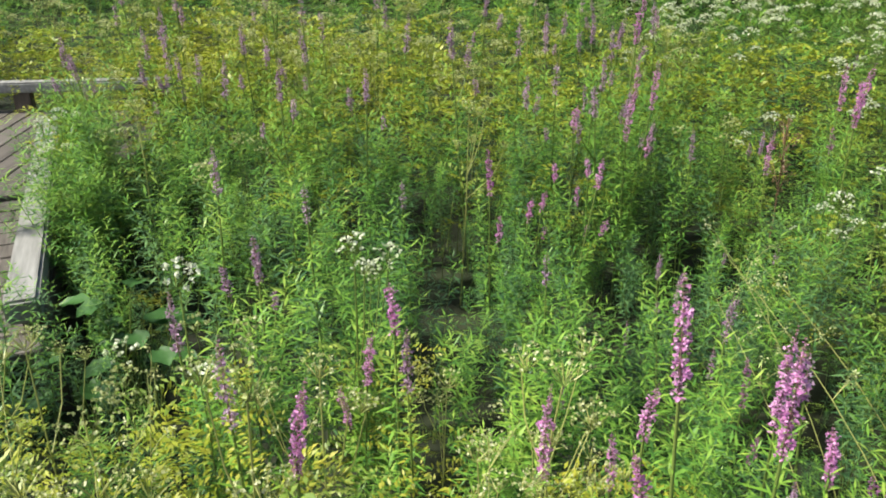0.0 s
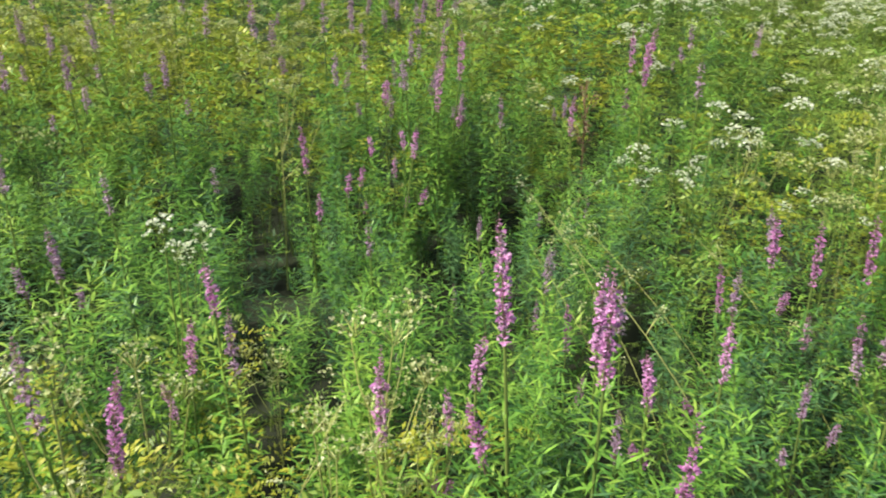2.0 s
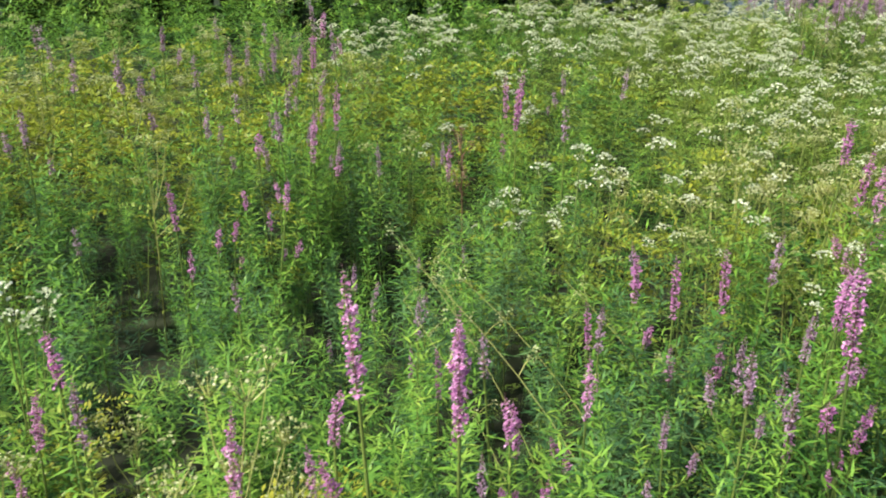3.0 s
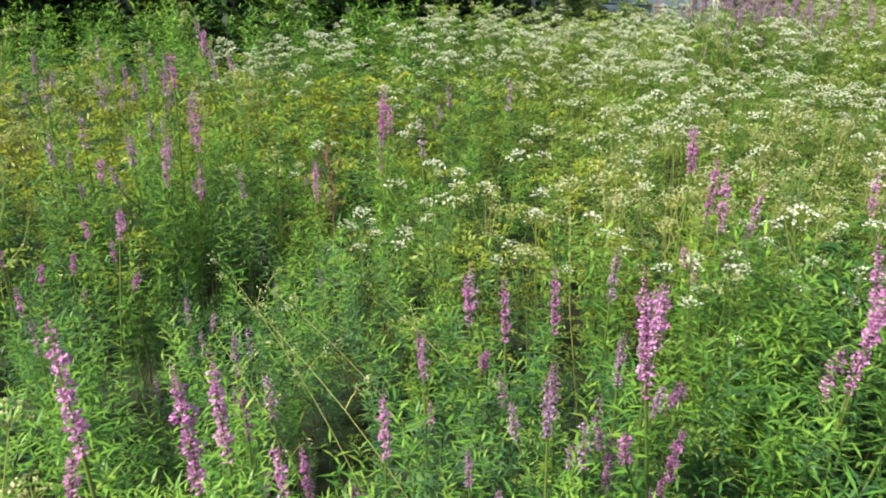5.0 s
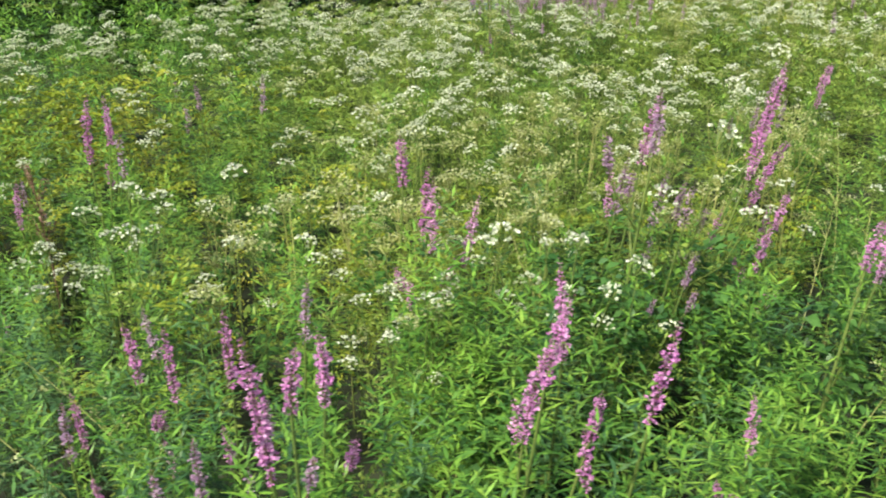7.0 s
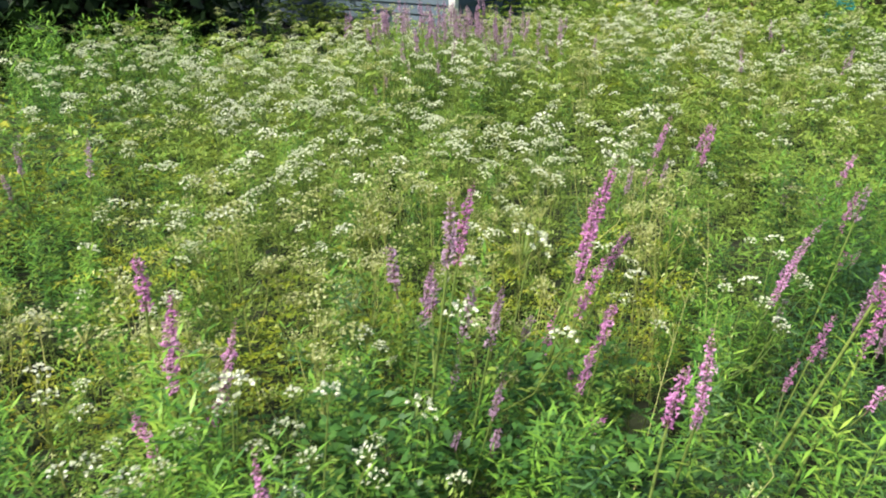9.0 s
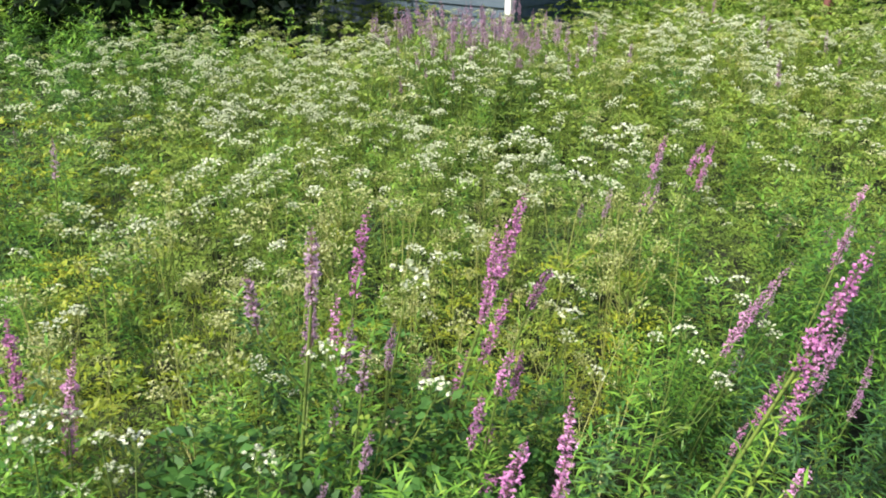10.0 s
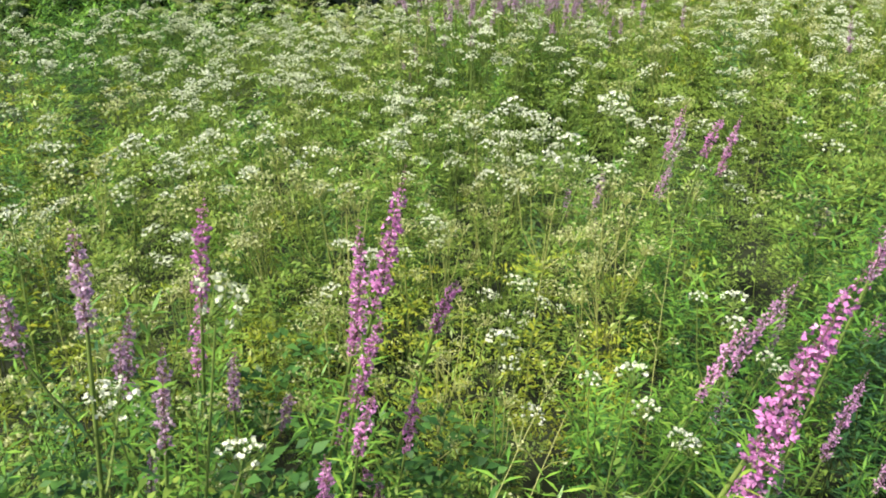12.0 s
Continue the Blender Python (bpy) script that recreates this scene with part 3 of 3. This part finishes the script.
build_far_fixtures()


def tree(x, y, high, wide):
    ob = thing("dark_tree", pose(x, y, 0), "dense leafy tree at the meadow edge, leaves coloured dark for shade", "tree", "trees along the meadow edge")
    k = np.linspace(0, 1, 6)
    limbs = [tube(np.stack([0.15 * np.sin(k * 3), 0.1 * np.cos(k * 4), k * high * 0.8], -1), 0.16 * (1.1 - k), 8)]
    n = 2200
    tips = []
    for _ in range(9):
        a, z = rng.uniform(0, 6.28), rng.uniform(0.06, 0.7) * high
        out = wide * rng.uniform(0.5, 0.9)
        tip = np.array([np.cos(a) * out, np.sin(a) * out, z + rng.uniform(0.1, 0.6)])
        limbs.append(tube([[0, 0, z], tip * [0.5, 0.5, 1] - [0, 0, 0.1], tip], [0.05, 0.035, 0.015], 5))
        tips.append(tip)
    part("trunk", mesh_of("trunk", *join(*limbs), BARK), ob)
    c = np.array(tips)[rng.integers(0, 9, n)] * rng.uniform(0.45, 1.05, (n, 1)) ** [[1, 1, 0.3]] + rng.normal(0, 0.33, (n, 3))
    c[:, 2] = np.abs(c[:, 2]) + 0.1
    d = unit(rng.normal(0, 1, (n, 3)) + [0, 0, -0.4])
    ln = rng.uniform(0.12, 0.24, n)
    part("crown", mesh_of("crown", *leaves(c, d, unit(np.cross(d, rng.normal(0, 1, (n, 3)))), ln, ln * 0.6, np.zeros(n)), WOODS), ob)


for k, (x, y) in enumerate(((-9, 14.2), (-7, 14.0), (-5, 14.3), (-3.2, 14.0), (-1.6, 14.3), (-0.2, 14.0), (1.2, 13.9), (2.4, 13.1), (3.5, 12.5), (4.6, 11.9), (5.6, 11.7), (-4, 16), (0.4, 16), (2.2, 15.2), (4.0, 14.4), (5.4, 13.8), (6.2, 13.0), (6.6, 16), (7.2, 15.4), (6.0, 12.2), (16.5, 13), (18, 10.5), (18, 8), (16, 15.5), (17.5, 5.5))):
    tree(x, y, 3.6 + (k * 37 % 7) * 0.25, 1.3 + (k * 13 % 5) * 0.12)


def build_wood():
    """The wood behind the first trees, its shade put into the leaf colour: leaves and thin trunks in a deep belt."""
    n = 9000
    t = rng.random(n)
    c = np.stack([-16 + 24.5 * t, 16.6 + rng.uniform(0, 2.5, n) + 1.5 * np.sin(t * 9), rng.uniform(0.05, 5.5, n)], -1)
    c2 = np.stack([19 + rng.uniform(0, 3, n // 2), rng.uniform(-2, 22, n // 2), rng.uniform(0.05, 5.0, n // 2)], -1)
    c = np.concatenate([c, c2])
    d = unit(rng.normal(0, 1, c.shape) + [0, 0, -0.4])
    ln = rng.uniform(0.3, 0.6, len(c))
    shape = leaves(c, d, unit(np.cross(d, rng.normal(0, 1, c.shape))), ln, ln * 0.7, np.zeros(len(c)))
    tagged(new("woodland", mesh_of("woodland", *shape, WOODS)), "woodland undergrowth behind the meadow, leaves coloured dark for shade", "woodland", kind="stuff")


build_wood()


# ---- single plants between the flowers ----
def broad_plant(x, y, high, count):
    ob = thing("broad_leaved_plant", pose(x, y, 0), "low plant with broad green leaves, coloured dark for shade, beside the boardwalk", "plant")
    for k in range(count):
        a = k * 2.4 + 0.6
        out, z = rng.uniform(0.05, 0.14), high * rng.uniform(0.75, 1.05)
        tip = np.array([np.cos(a) * out, np.sin(a) * out, z])
        part("stalk", mesh_of("stalk", *tube([[0, 0, 0], tip * [0.4, 0.4, 0.7], tip], [0.004, 0.003, 0.002]), STEM), ob)
        u = np.linspace(0, 1, 6)
        wide = 0.048 * np.sin(np.pi * np.clip(u * 0.92 + 0.08, 0, 1)) ** 0.7
        ln = rng.uniform(0.09, 0.13)
        d, side = np.array([np.cos(a), np.sin(a), 0]), np.array([-np.sin(a), np.cos(a), 0])
        rows = []
        for w in (-1, -0.5, 0, 0.5, 1):
            lift = -0.25 * ln * u ** 2 + 0.012 * abs(w) + 0.005 * np.sin(u * 14 + w * 3)
            rows.append(tip + d * (u * ln)[:, None] + side * (wide * w)[:, None] + np.array([0, 0, 1]) * lift[:, None])
        v = np.stack(rows).reshape(-1, 3)
        i, j = np.meshgrid(np.arange(4), np.arange(5), indexing="ij")
        f = np.stack([i * 6 + j, i * 6 + j + 1, (i + 1) * 6 + j + 1, (i + 1) * 6 + j], -1).reshape(-1, 4)
        part("leaf", mesh_of("leaf", v, f, BROAD), ob)


broad_plant(-1.22, 2.70, 0.52, 7)
broad_plant(-1.10, 2.58, 0.44, 6)
broad_plant(-1.32, 2.52, 0.38, 5)


def dock(x, y, high):
    ob = thing("dock_plant", pose(x, y, 0), "dock gone to rust-brown seed above the leaves", "plant")
    stalks, seeds = [tube([[0, 0, 0], [0.01, 0, high * 0.5], [0, 0.01, high]], [0.005, 0.004, 0.002], 5)], []
    for k in range(8):
        z, a = high * (0.62 + 0.04 * k), k * 2.4
        tip = np.array([0.06 * np.cos(a), 0.06 * np.sin(a), z + 0.11])
        stalks.append(tube([[0, 0, z], tip * [0.6, 0.6, 1], tip], [0.002, 0.002, 0.001]))
        t = rng.uniform(0.1, 1, 34)
        base = np.array([0, 0, z]) + (tip - [0, 0, z]) * t[:, None] + rng.normal(0, 0.006, (34, 3))
        d = unit(rng.normal(0, 1, (34, 3)))
        seeds.append(leaves(base, d, unit(np.cross(d, rng.normal(0, 1, (34, 3)))), np.full(34, 0.011), np.full(34, 0.009), np.zeros(34)))
    part("stem", mesh_of("stem", *join(*stalks), BROWN), ob)
    tagged(part("seed_head", mesh_of("seed_head", *join(*seeds), BROWN), ob), kind="stuff")


dock(1.56, 3.57, 0.97)


def dry_stalk(x, y, dx, dy, high, bow=0.25):
    """A pale stalk that arches out over the leaves and forks at its end."""
    ob = thing("dry_stalk", pose(x, y, 0), "thin pale straw-coloured stalk leaning across the plants", "plant stalk", "pale stalks in the meadow")
    k = np.linspace(0, 1, 9)
    path = np.stack([dx * k ** 1.4, dy * k ** 1.4, high * (k * (1 + bow) - bow * k ** 2.2)], -1)
    twigs = [tube(path, 0.0021 * (1.15 - 0.8 * k), 5)]
    for j in range(7):
        p = path[5 + j % 4]
        a = rng.uniform(0, 6.28)
        tip = p + [0.05 * np.cos(a), 0.05 * np.sin(a), 0.05]
        twigs.append(tube([p, (p + tip) / 2 + [0, 0, 0.008], tip], [0.0014, 0.0011, 0.0009]))
        base = tip + rng.normal(0, 0.008, (14, 3))
        d = unit(rng.normal(0, 1, (14, 3)))
        seeds = leaves(base, d, unit(np.cross(d, rng.normal(0, 1, (14, 3)))), np.full(14, 0.009), np.full(14, 0.005), np.zeros(14))
        tagged(part("seed_head", mesh_of("seed_head", *seeds, CREAM), ob), kind="stuff")
    part("stalk", mesh_of("stalk", *join(*twigs), STRAW), ob)


for x, y, dx, dy, high in ((-0.75, 1.0, -0.25, 0.55, 0.98), (-0.55, 1.05, 0.3, 0.35, 1.0), (-0.9, 1.15, 0.28, 0.3, 0.95), (-0.2, 1.15, 0.35, 0.15, 1.02), (-0.65, 1.25, 0.02, 0.25, 1.05),
                           (1.35, 1.55, -0.45, 0.75, 0.88), (1.2, 1.7, -0.3, 0.7, 0.9), (1.5, 1.75, -0.5, 0.6, 0.86), (1.7, 1.5, -0.42, 0.55, 0.9), (1.05, 1.5, -0.25, 0.6, 0.85),
                           (3.4, 1.1, 0.55, 0.3, 0.95), (3.5, 1.35, 0.6, 0.25, 0.97), (2.9, 0.95, 0.5, -0.1, 0.9), (2.3, 1.6, -0.3, 0.4, 0.93), (4.4, 1.7, 0.3, 0.3, 0.98)):
    dry_stalk(x, y, dx, dy, high)

# ---- flowers ----
BRIGHT = [
    loosestrife("tall magenta loosestrife with a long fresh spike", (0.24,), PINK),
    loosestrife("magenta loosestrife with a main spike and side spikes", (0.20, 0.11, 0.08), PINK),
    loosestrife("magenta loosestrife with a short dense spike", (0.14,), PINK),
    loosestrife("magenta loosestrife with two leaning spikes", (0.22, 0.15), PINK, 0.85),
]
LONG = [
    loosestrife("very tall magenta loosestrife with a long packed spike", (0.27,), PINK),
    loosestrife("very tall magenta loosestrife, long spike and a side spike", (0.26, 0.08), PINK, 0.9),
]
LILAC_TALL = [
    loosestrife("very tall lilac-pink loosestrife with a long loose spike", (0.34,), LILAC, 0.85),
    loosestrife("tall lilac-pink loosestrife with a loose leaning spike", (0.28, 0.12), LILAC, 0.85),
]
SHORT = [
    loosestrife("magenta loosestrife with a stubby bright spike", (0.125,), PINK),
    loosestrife("magenta loosestrife with two stubby bright spikes", (0.14, 0.09), PINK),
]
FADED = [
    loosestrife("mauve loosestrife with a thin half-faded spike", (0.20,), MAUVE, 0.8),
    loosestrife("mauve loosestrife with several small spikes", (0.16, 0.10, 0.07), MAUVE, 0.9),
    loosestrife("mauve loosestrife going over to seed", (0.15,), MAUVE, 0.55),
]
PARSLEY = [umbellifer("white umbellifer in full flower, open flat heads", "white_umbellifer", WHITE, FERN, n, r) for n, r in ((3, 0.042), (5, 0.034), (4, 0.038), (6, 0.03))]
PARSNIP = [umbellifer("yellow-green umbellifer running to seed, flat heads", "yellow_umbellifer", CREAM, g, n, r, STRAW, True) for g, n, r in ((FERN, 4, 0.050), (FERN, 6, 0.042), (GOLD, 5, 0.054))]


def plant(shape, x, y, z, lean_x=0.0, lean_y=0.0, centre=0.9):
    """A copy whose highest flower head stands at x, y, z; it leans from its foot by the given slopes."""
    s = z / centre
    turn = Euler((-lean_y, lean_x, 0)).to_matrix().to_4x4() @ pose(0, 0, 0, 0, 0, rng.uniform(0, 360))
    top = turn @ Vector((0, 0, z))
    c = copy_thing(shape, Matrix.Translation((x - top.x, y - top.y, z - top.z)) @ turn)
    c.scale = (s, s, s)
    return c


def bunch(shapes, rows):
    for k, row in enumerate(rows):
        # towards the end of the walk the stems lie over to one side
        lie = 0.23 * min(max((row[0] - 1.8) / 2, 0), 1) * (row[1] < 3) + rng.normal(0, 0.05)
        plant(shapes[k % len(shapes)], row[0], row[1], row[2], 0.82 * lie + rng.normal(0, 0.03), -0.57 * lie + rng.normal(0, 0.03))


bunch(SHORT, (
    (0.33, 2.87, 0.82), (0.42, 3.19, 0.73), (0.49, 3.33, 0.81), (0.57, 3.24, 0.74), (0.57, 3.46, 1.01),
    (0.61, 2.98, 0.93), (0.63, 3.33, 0.83),
))
bunch(LONG, (
    (0.72, 1.45, 1.01), (1.56, 1.17, 1.13), (3.69, 1.69, 1.25), (3.97, 0.93, 1.13), (4.01, 0.92, 1.30),
))
bunch(LILAC_TALL, (
    (4.58, 1.52, 0.93), (4.54, 1.22, 0.86), (4.72, 1.20, 0.72),
))
bunch(PARSNIP, (
    (-1.42, 3.72, 1.01), (-0.99, 1.65, 1.00), (-0.71, 1.31, 1.00), (-0.36, 1.24, 1.16), (-0.27, 1.50, 1.02),
    (0.01, 1.86, 0.74), (0.07, 1.38, 0.89), (0.12, 3.56, 1.04), (0.26, 1.46, 1.04),
))
bunch(BRIGHT, (
    (-0.30, 1.33, 0.98), (-0.20, 1.83, 0.82), (-0.12, 1.75, 1.02), (0.19, 3.11, 0.89), (0.21, 1.39, 0.91),
    (0.39, 1.48, 0.77), (0.43, 1.42, 0.95), (0.46, 1.35, 1.18), (0.65, 1.25, 1.11), (0.73, 1.04, 0.89),
    (0.82, 1.37, 0.88), (0.83, 1.87, 0.72), (0.83, 3.56, 1.00), (0.90, 1.49, 0.76), (0.97, 4.13, 1.29),
    (1.02, 3.86, 1.06), (1.05, 4.34, 0.96), (1.08, 1.47, 0.85), (1.29, 5.39, 1.25), (1.37, 1.97, 0.73),
    (1.48, 3.55, 0.82), (1.53, 1.96, 0.88), (1.55, 6.01, 1.02), (1.58, 1.83, 0.89),
    (1.59, 1.31, 0.69), (1.68, 1.19, 0.78), (1.68, 1.32, 1.07), (1.71, 1.77, 0.92),
))
bunch(BRIGHT, (
    (1.76, 3.38, 1.13), (1.81, 1.42, 1.01), (1.91, 3.66, 1.05), (1.97, 3.96, 1.02), (2.11, 1.09, 1.01),
    (2.21, 1.14, 1.07), (2.25, 1.03, 0.93), (2.32, 0.93, 1.06), (2.36, 1.26, 1.04), (2.40, 1.89, 1.08),
    (2.42, 2.08, 1.21), (2.46, 2.01, 1.08), (2.55, 1.90, 0.99), (2.63, 0.90, 0.82), (3.22, 1.01, 1.10),
    (3.34, 1.92, 1.21), (3.39, 1.04, 1.06), (3.46, 1.48, 0.87), (3.54, 1.49, 0.98), (3.60, 1.62, 1.04),
    (3.61, 1.64, 1.18), (3.70, 1.64, 0.84), (3.82, 1.72, 1.07), (4.27, 1.22, 0.82), (4.37, 1.43, 0.93),
    (5.09, 1.60, 0.97), (5.17, 2.39, 1.10), (5.29, 2.72, 1.02),
))
bunch(BRIGHT, (
    (5.37, 2.50, 1.01), (5.72, 1.96, 0.94),
))
bunch(FADED, (
    (-1.80, 5.00, 1.04), (-1.44, 4.46, 1.02), (-1.36, 4.55, 1.01), (-1.09, 4.07, 1.05), (-1.09, 4.51, 1.16),
    (-1.01, 4.74, 1.07), (-0.84, 2.85, 0.99), (-0.75, 3.72, 1.10), (-0.71, 4.89, 1.17), (-0.70, 1.84, 0.93),
    (-0.53, 2.09, 0.99), (-0.46, 2.55, 0.98), (-0.44, 1.37, 1.06), (-0.35, 3.70, 1.10), (-0.16, 3.01, 0.83),
    (-0.09, 1.70, 0.90), (0.04, 3.99, 1.25), (0.33, 2.33, 0.84), (0.37, 2.10, 0.51), (0.39, 3.75, 1.05),
    (0.53, 3.77, 1.11), (0.63, 2.42, 0.54), (0.71, 3.72, 1.01), (0.72, 3.83, 1.00), (0.75, 1.36, 0.74),
    (0.77, 2.61, 0.71), (0.79, 2.43, 0.67), (0.84, 2.16, 0.59), (0.84, 4.22, 1.01), (0.85, 1.60, 0.92),
))
bunch(FADED, (
    (0.85, 2.11, 0.78), (0.88, 3.80, 0.98), (0.91, 2.22, 0.75), (1.00, 3.75, 0.84), (1.13, 6.31, 1.03),
    (1.15, 3.01, 0.54), (1.16, 3.64, 0.83), (1.25, 1.38, 0.75), (1.31, 2.89, 0.62), (1.32, 1.82, 0.80),
    (1.39, 1.27, 0.93), (1.40, 1.14, 0.92), (1.51, 1.44, 0.85), (1.54, 3.78, 0.79), (1.59, 1.36, 0.81),
    (1.60, 2.09, 0.85), (1.64, 1.36, 0.95), (1.79, 2.96, 1.12), (1.95, 1.83, 0.93), (2.53, 4.36, 0.98),
    (2.70, 5.34, 0.84), (2.79, 4.09, 1.01), (3.11, 1.68, 1.30), (3.16, 1.72, 0.84), (3.16, 1.86, 1.04),
    (3.17, 1.54, 0.84), (3.20, 1.60, 1.04), (3.21, 1.73, 1.02), (3.35, 1.76, 0.98), (4.42, 1.45, 0.78),
))
bunch(FADED, (
    (4.73, 1.60, 0.82), (4.78, 2.49, 0.93), (4.90, 1.47, 1.08), (5.16, 2.59, 0.87), (5.32, 5.41, 0.90),
    (5.36, 2.03, 0.87), (5.46, 2.88, 0.91), (6.93, 5.32, 0.97),
))
bunch(PARSLEY, (
    (-0.63, 1.73, 1.12), (-0.23, 1.91, 1.12), (1.46, 2.77, 0.90), (1.48, 2.88, 0.86), (1.62, 2.82, 0.97),
    (1.65, 2.41, 1.03), (1.74, 2.73, 1.06), (1.90, 2.22, 1.00), (2.12, 2.76, 1.04), (2.15, 1.73, 0.96),
    (2.16, 2.27, 0.93), (2.21, 1.62, 0.97), (2.46, 1.64, 1.09), (2.54, 1.81, 0.99), (2.63, 2.58, 0.89),
    (2.64, 1.52, 1.07), (2.89, 1.51, 0.93), (2.93, 2.79, 1.07), (2.93, 5.67, 1.07), (3.08, 2.09, 0.84),
    (3.32, 1.59, 1.25), (3.47, 5.68, 0.99), (3.55, 5.00, 0.98), (3.70, 6.02, 1.07), (3.76, 2.41, 0.80),
    (3.80, 6.02, 1.09), (3.93, 3.15, 1.01), (3.96, 5.30, 0.90), (4.00, 1.77, 0.90), (4.11, 1.41, 0.98),
))
bunch(PARSLEY, (
    (4.18, 3.01, 1.04), (4.26, 2.87, 1.00), (4.29, 2.15, 0.81), (4.31, 2.09, 0.78), (4.47, 6.37, 1.13),
    (4.58, 1.61, 0.95), (4.73, 2.51, 1.03), (4.73, 4.49, 0.93), (4.74, 2.39, 1.26), (4.75, 3.07, 1.12),
    (4.79, 3.12, 1.07), (4.88, 3.18, 1.02), (4.89, 5.89, 1.02), (4.96, 5.98, 1.01), (4.97, 4.92, 0.80),
    (5.00, 4.28, 0.95),
))


def drift(shapes, count, x0, x1, y0, y1, low, high, share=None):
    """Flowers sown over a stretch of the meadow, thicker where share says so."""
    left = count
    while left:
        x, y = rng.uniform(x0, x1), rng.uniform(y0, y1)
        if on_deck(np.array(x), np.array(y), 0.05) or (share and rng.random() > share(x, y)):
            continue
        plant(shapes[left % len(shapes)], x, y, float(canopy(np.array(x), np.array(y))) + rng.uniform(low, high), *rng.normal(0, 0.07, 2))
        left -= 1


def cream_share(x, y):
    return 0.12 + 0.4 * float(gold_share(x, y) + fern_share(x, y)) + 0.9 * blob(x, y, 3.6, 2.9, 1.0, 0.6)


def build_far_heads():
    """White and cream heads too many to tell apart, on thin stalks through the back of the meadow."""
    for name, label, petal, share, stretch, count in (
            ("white_umbels", "countless small white flower heads across the meadow", WHITE, white_share, (1.6, 13.0, 2.4, 9.5), 270),
            ("cream_umbels", "countless yellow-green seed heads across the meadow", CREAM, cream_share, (-5.0, 13.0, 1.6, 9.5), 230)):
        x0, x1, y0, y1 = stretch
        xy = rng.uniform((x0, y0), (x1, y1), (count * 5, 2))
        keep = [i for i, (x, y) in enumerate(xy) if rng.random() < share(x, y) and not on_deck(np.array(x), np.array(y), 0.05)][:count]
        xy = np.repeat(xy[keep], 4, 0)
        z = canopy(xy[:, 0], xy[:, 1]) + np.repeat(rng.uniform(-0.02, 0.16, len(keep)), 4) + rng.uniform(-0.08, 0.03, len(xy))
        xy = xy + rng.normal(0, 0.05, xy.shape)
        blooms, rays = [], []
        for k in range(8):
            b, ry = umbel(rng.uniform(0.03, 0.048), 10, 7)
            stalk = tube([[0, 0, -0.4], [0.01, 0, -0.2], [0, 0, -0.03]], [0.002, 0.0018, 0.0012])
            mine = np.arange(len(xy)) % 8 == k
            n = int(mine.sum())
            for shape, store in ((b, blooms), (join(ry, stalk), rays)):
                v, f = scatter(shape, xy[mine], np.ones(n), rng.uniform(0, 6.28, n), 0.0)
                v = v.reshape(n, -1, 3)
                v[..., 2] += z[mine][:, None]
                store.append((v.reshape(-1, 3), f))
        b, ry = join(*blooms), join(*rays)
        v, f = join(b, ry)
        tagged(new(name, mesh_of(name, v, f, petal, STEM, slots=[0] * len(b[1]) + [1] * len(ry[1]))), label, "wildflowers", kind="stuff")


def white_share(x, y):
    w = blob(x, y, 4.2, 6.3, 1.7, 0.8) + 0.7 * blob(x, y, 2.9, 6.6, 0.6, 0.6) + blob(x, y, 4.4, 4.7, 0.9, 0.5) + 0.9 * blob(x, y, 4.9, 3.4, 0.9, 0.4) + 0.6 * blob(x, y, 3.3, 3.3, 0.5, 0.35)
    w = w + 0.7 * blob(x, y, 8.0, 4.8, 1.8, 1.6) + 0.1
    return min(1, w) * (1 - 0.8 * blob(x, y, 3.7, 3.87, 0.5, 0.25)) * (1 - 0.8 * blob(x, y, 5.85, 3.9, 0.6, 0.35))


build_far_heads()
bunch(PARSLEY, ((-1.88, 3.72, 0.92), (-1.80, 3.56, 0.85), (-1.95, 4.05, 0.88)))
drift(PARSLEY, 185, 1.2, 10.5, 2.3, 8.2, 0.02, 0.16, white_share)
drift(PARSNIP, 60, -4.5, 1.8, 4.5, 7.8, -0.02, 0.12)
drift(PARSNIP, 60, 2.0, 5.2, 1.7, 3.8, -0.04, 0.12)
drift(PARSNIP, 60, 5.0, 11.0, 3.0, 9.0, -0.02, 0.12)
drift(PARSNIP, 16, -1.4, 0.4, 0.85, 1.6, 0.0, 0.12)
drift(FADED, 70, 5.4, 7.3, 5.1, 6.6, 0.14, 0.34)
drift(FADED, 30, -3.2, 1.4, 3.9, 6.2, 0.14, 0.30)
drift(FADED, 14, 6.0, 10.0, 2.5, 7.0, 0.05, 0.2)
for ob in BRIGHT + LONG + LILAC_TALL + SHORT + FADED + PARSLEY + PARSNIP:
    for o in (*ob.children_recursive, ob):
        bpy.data.objects.remove(o)
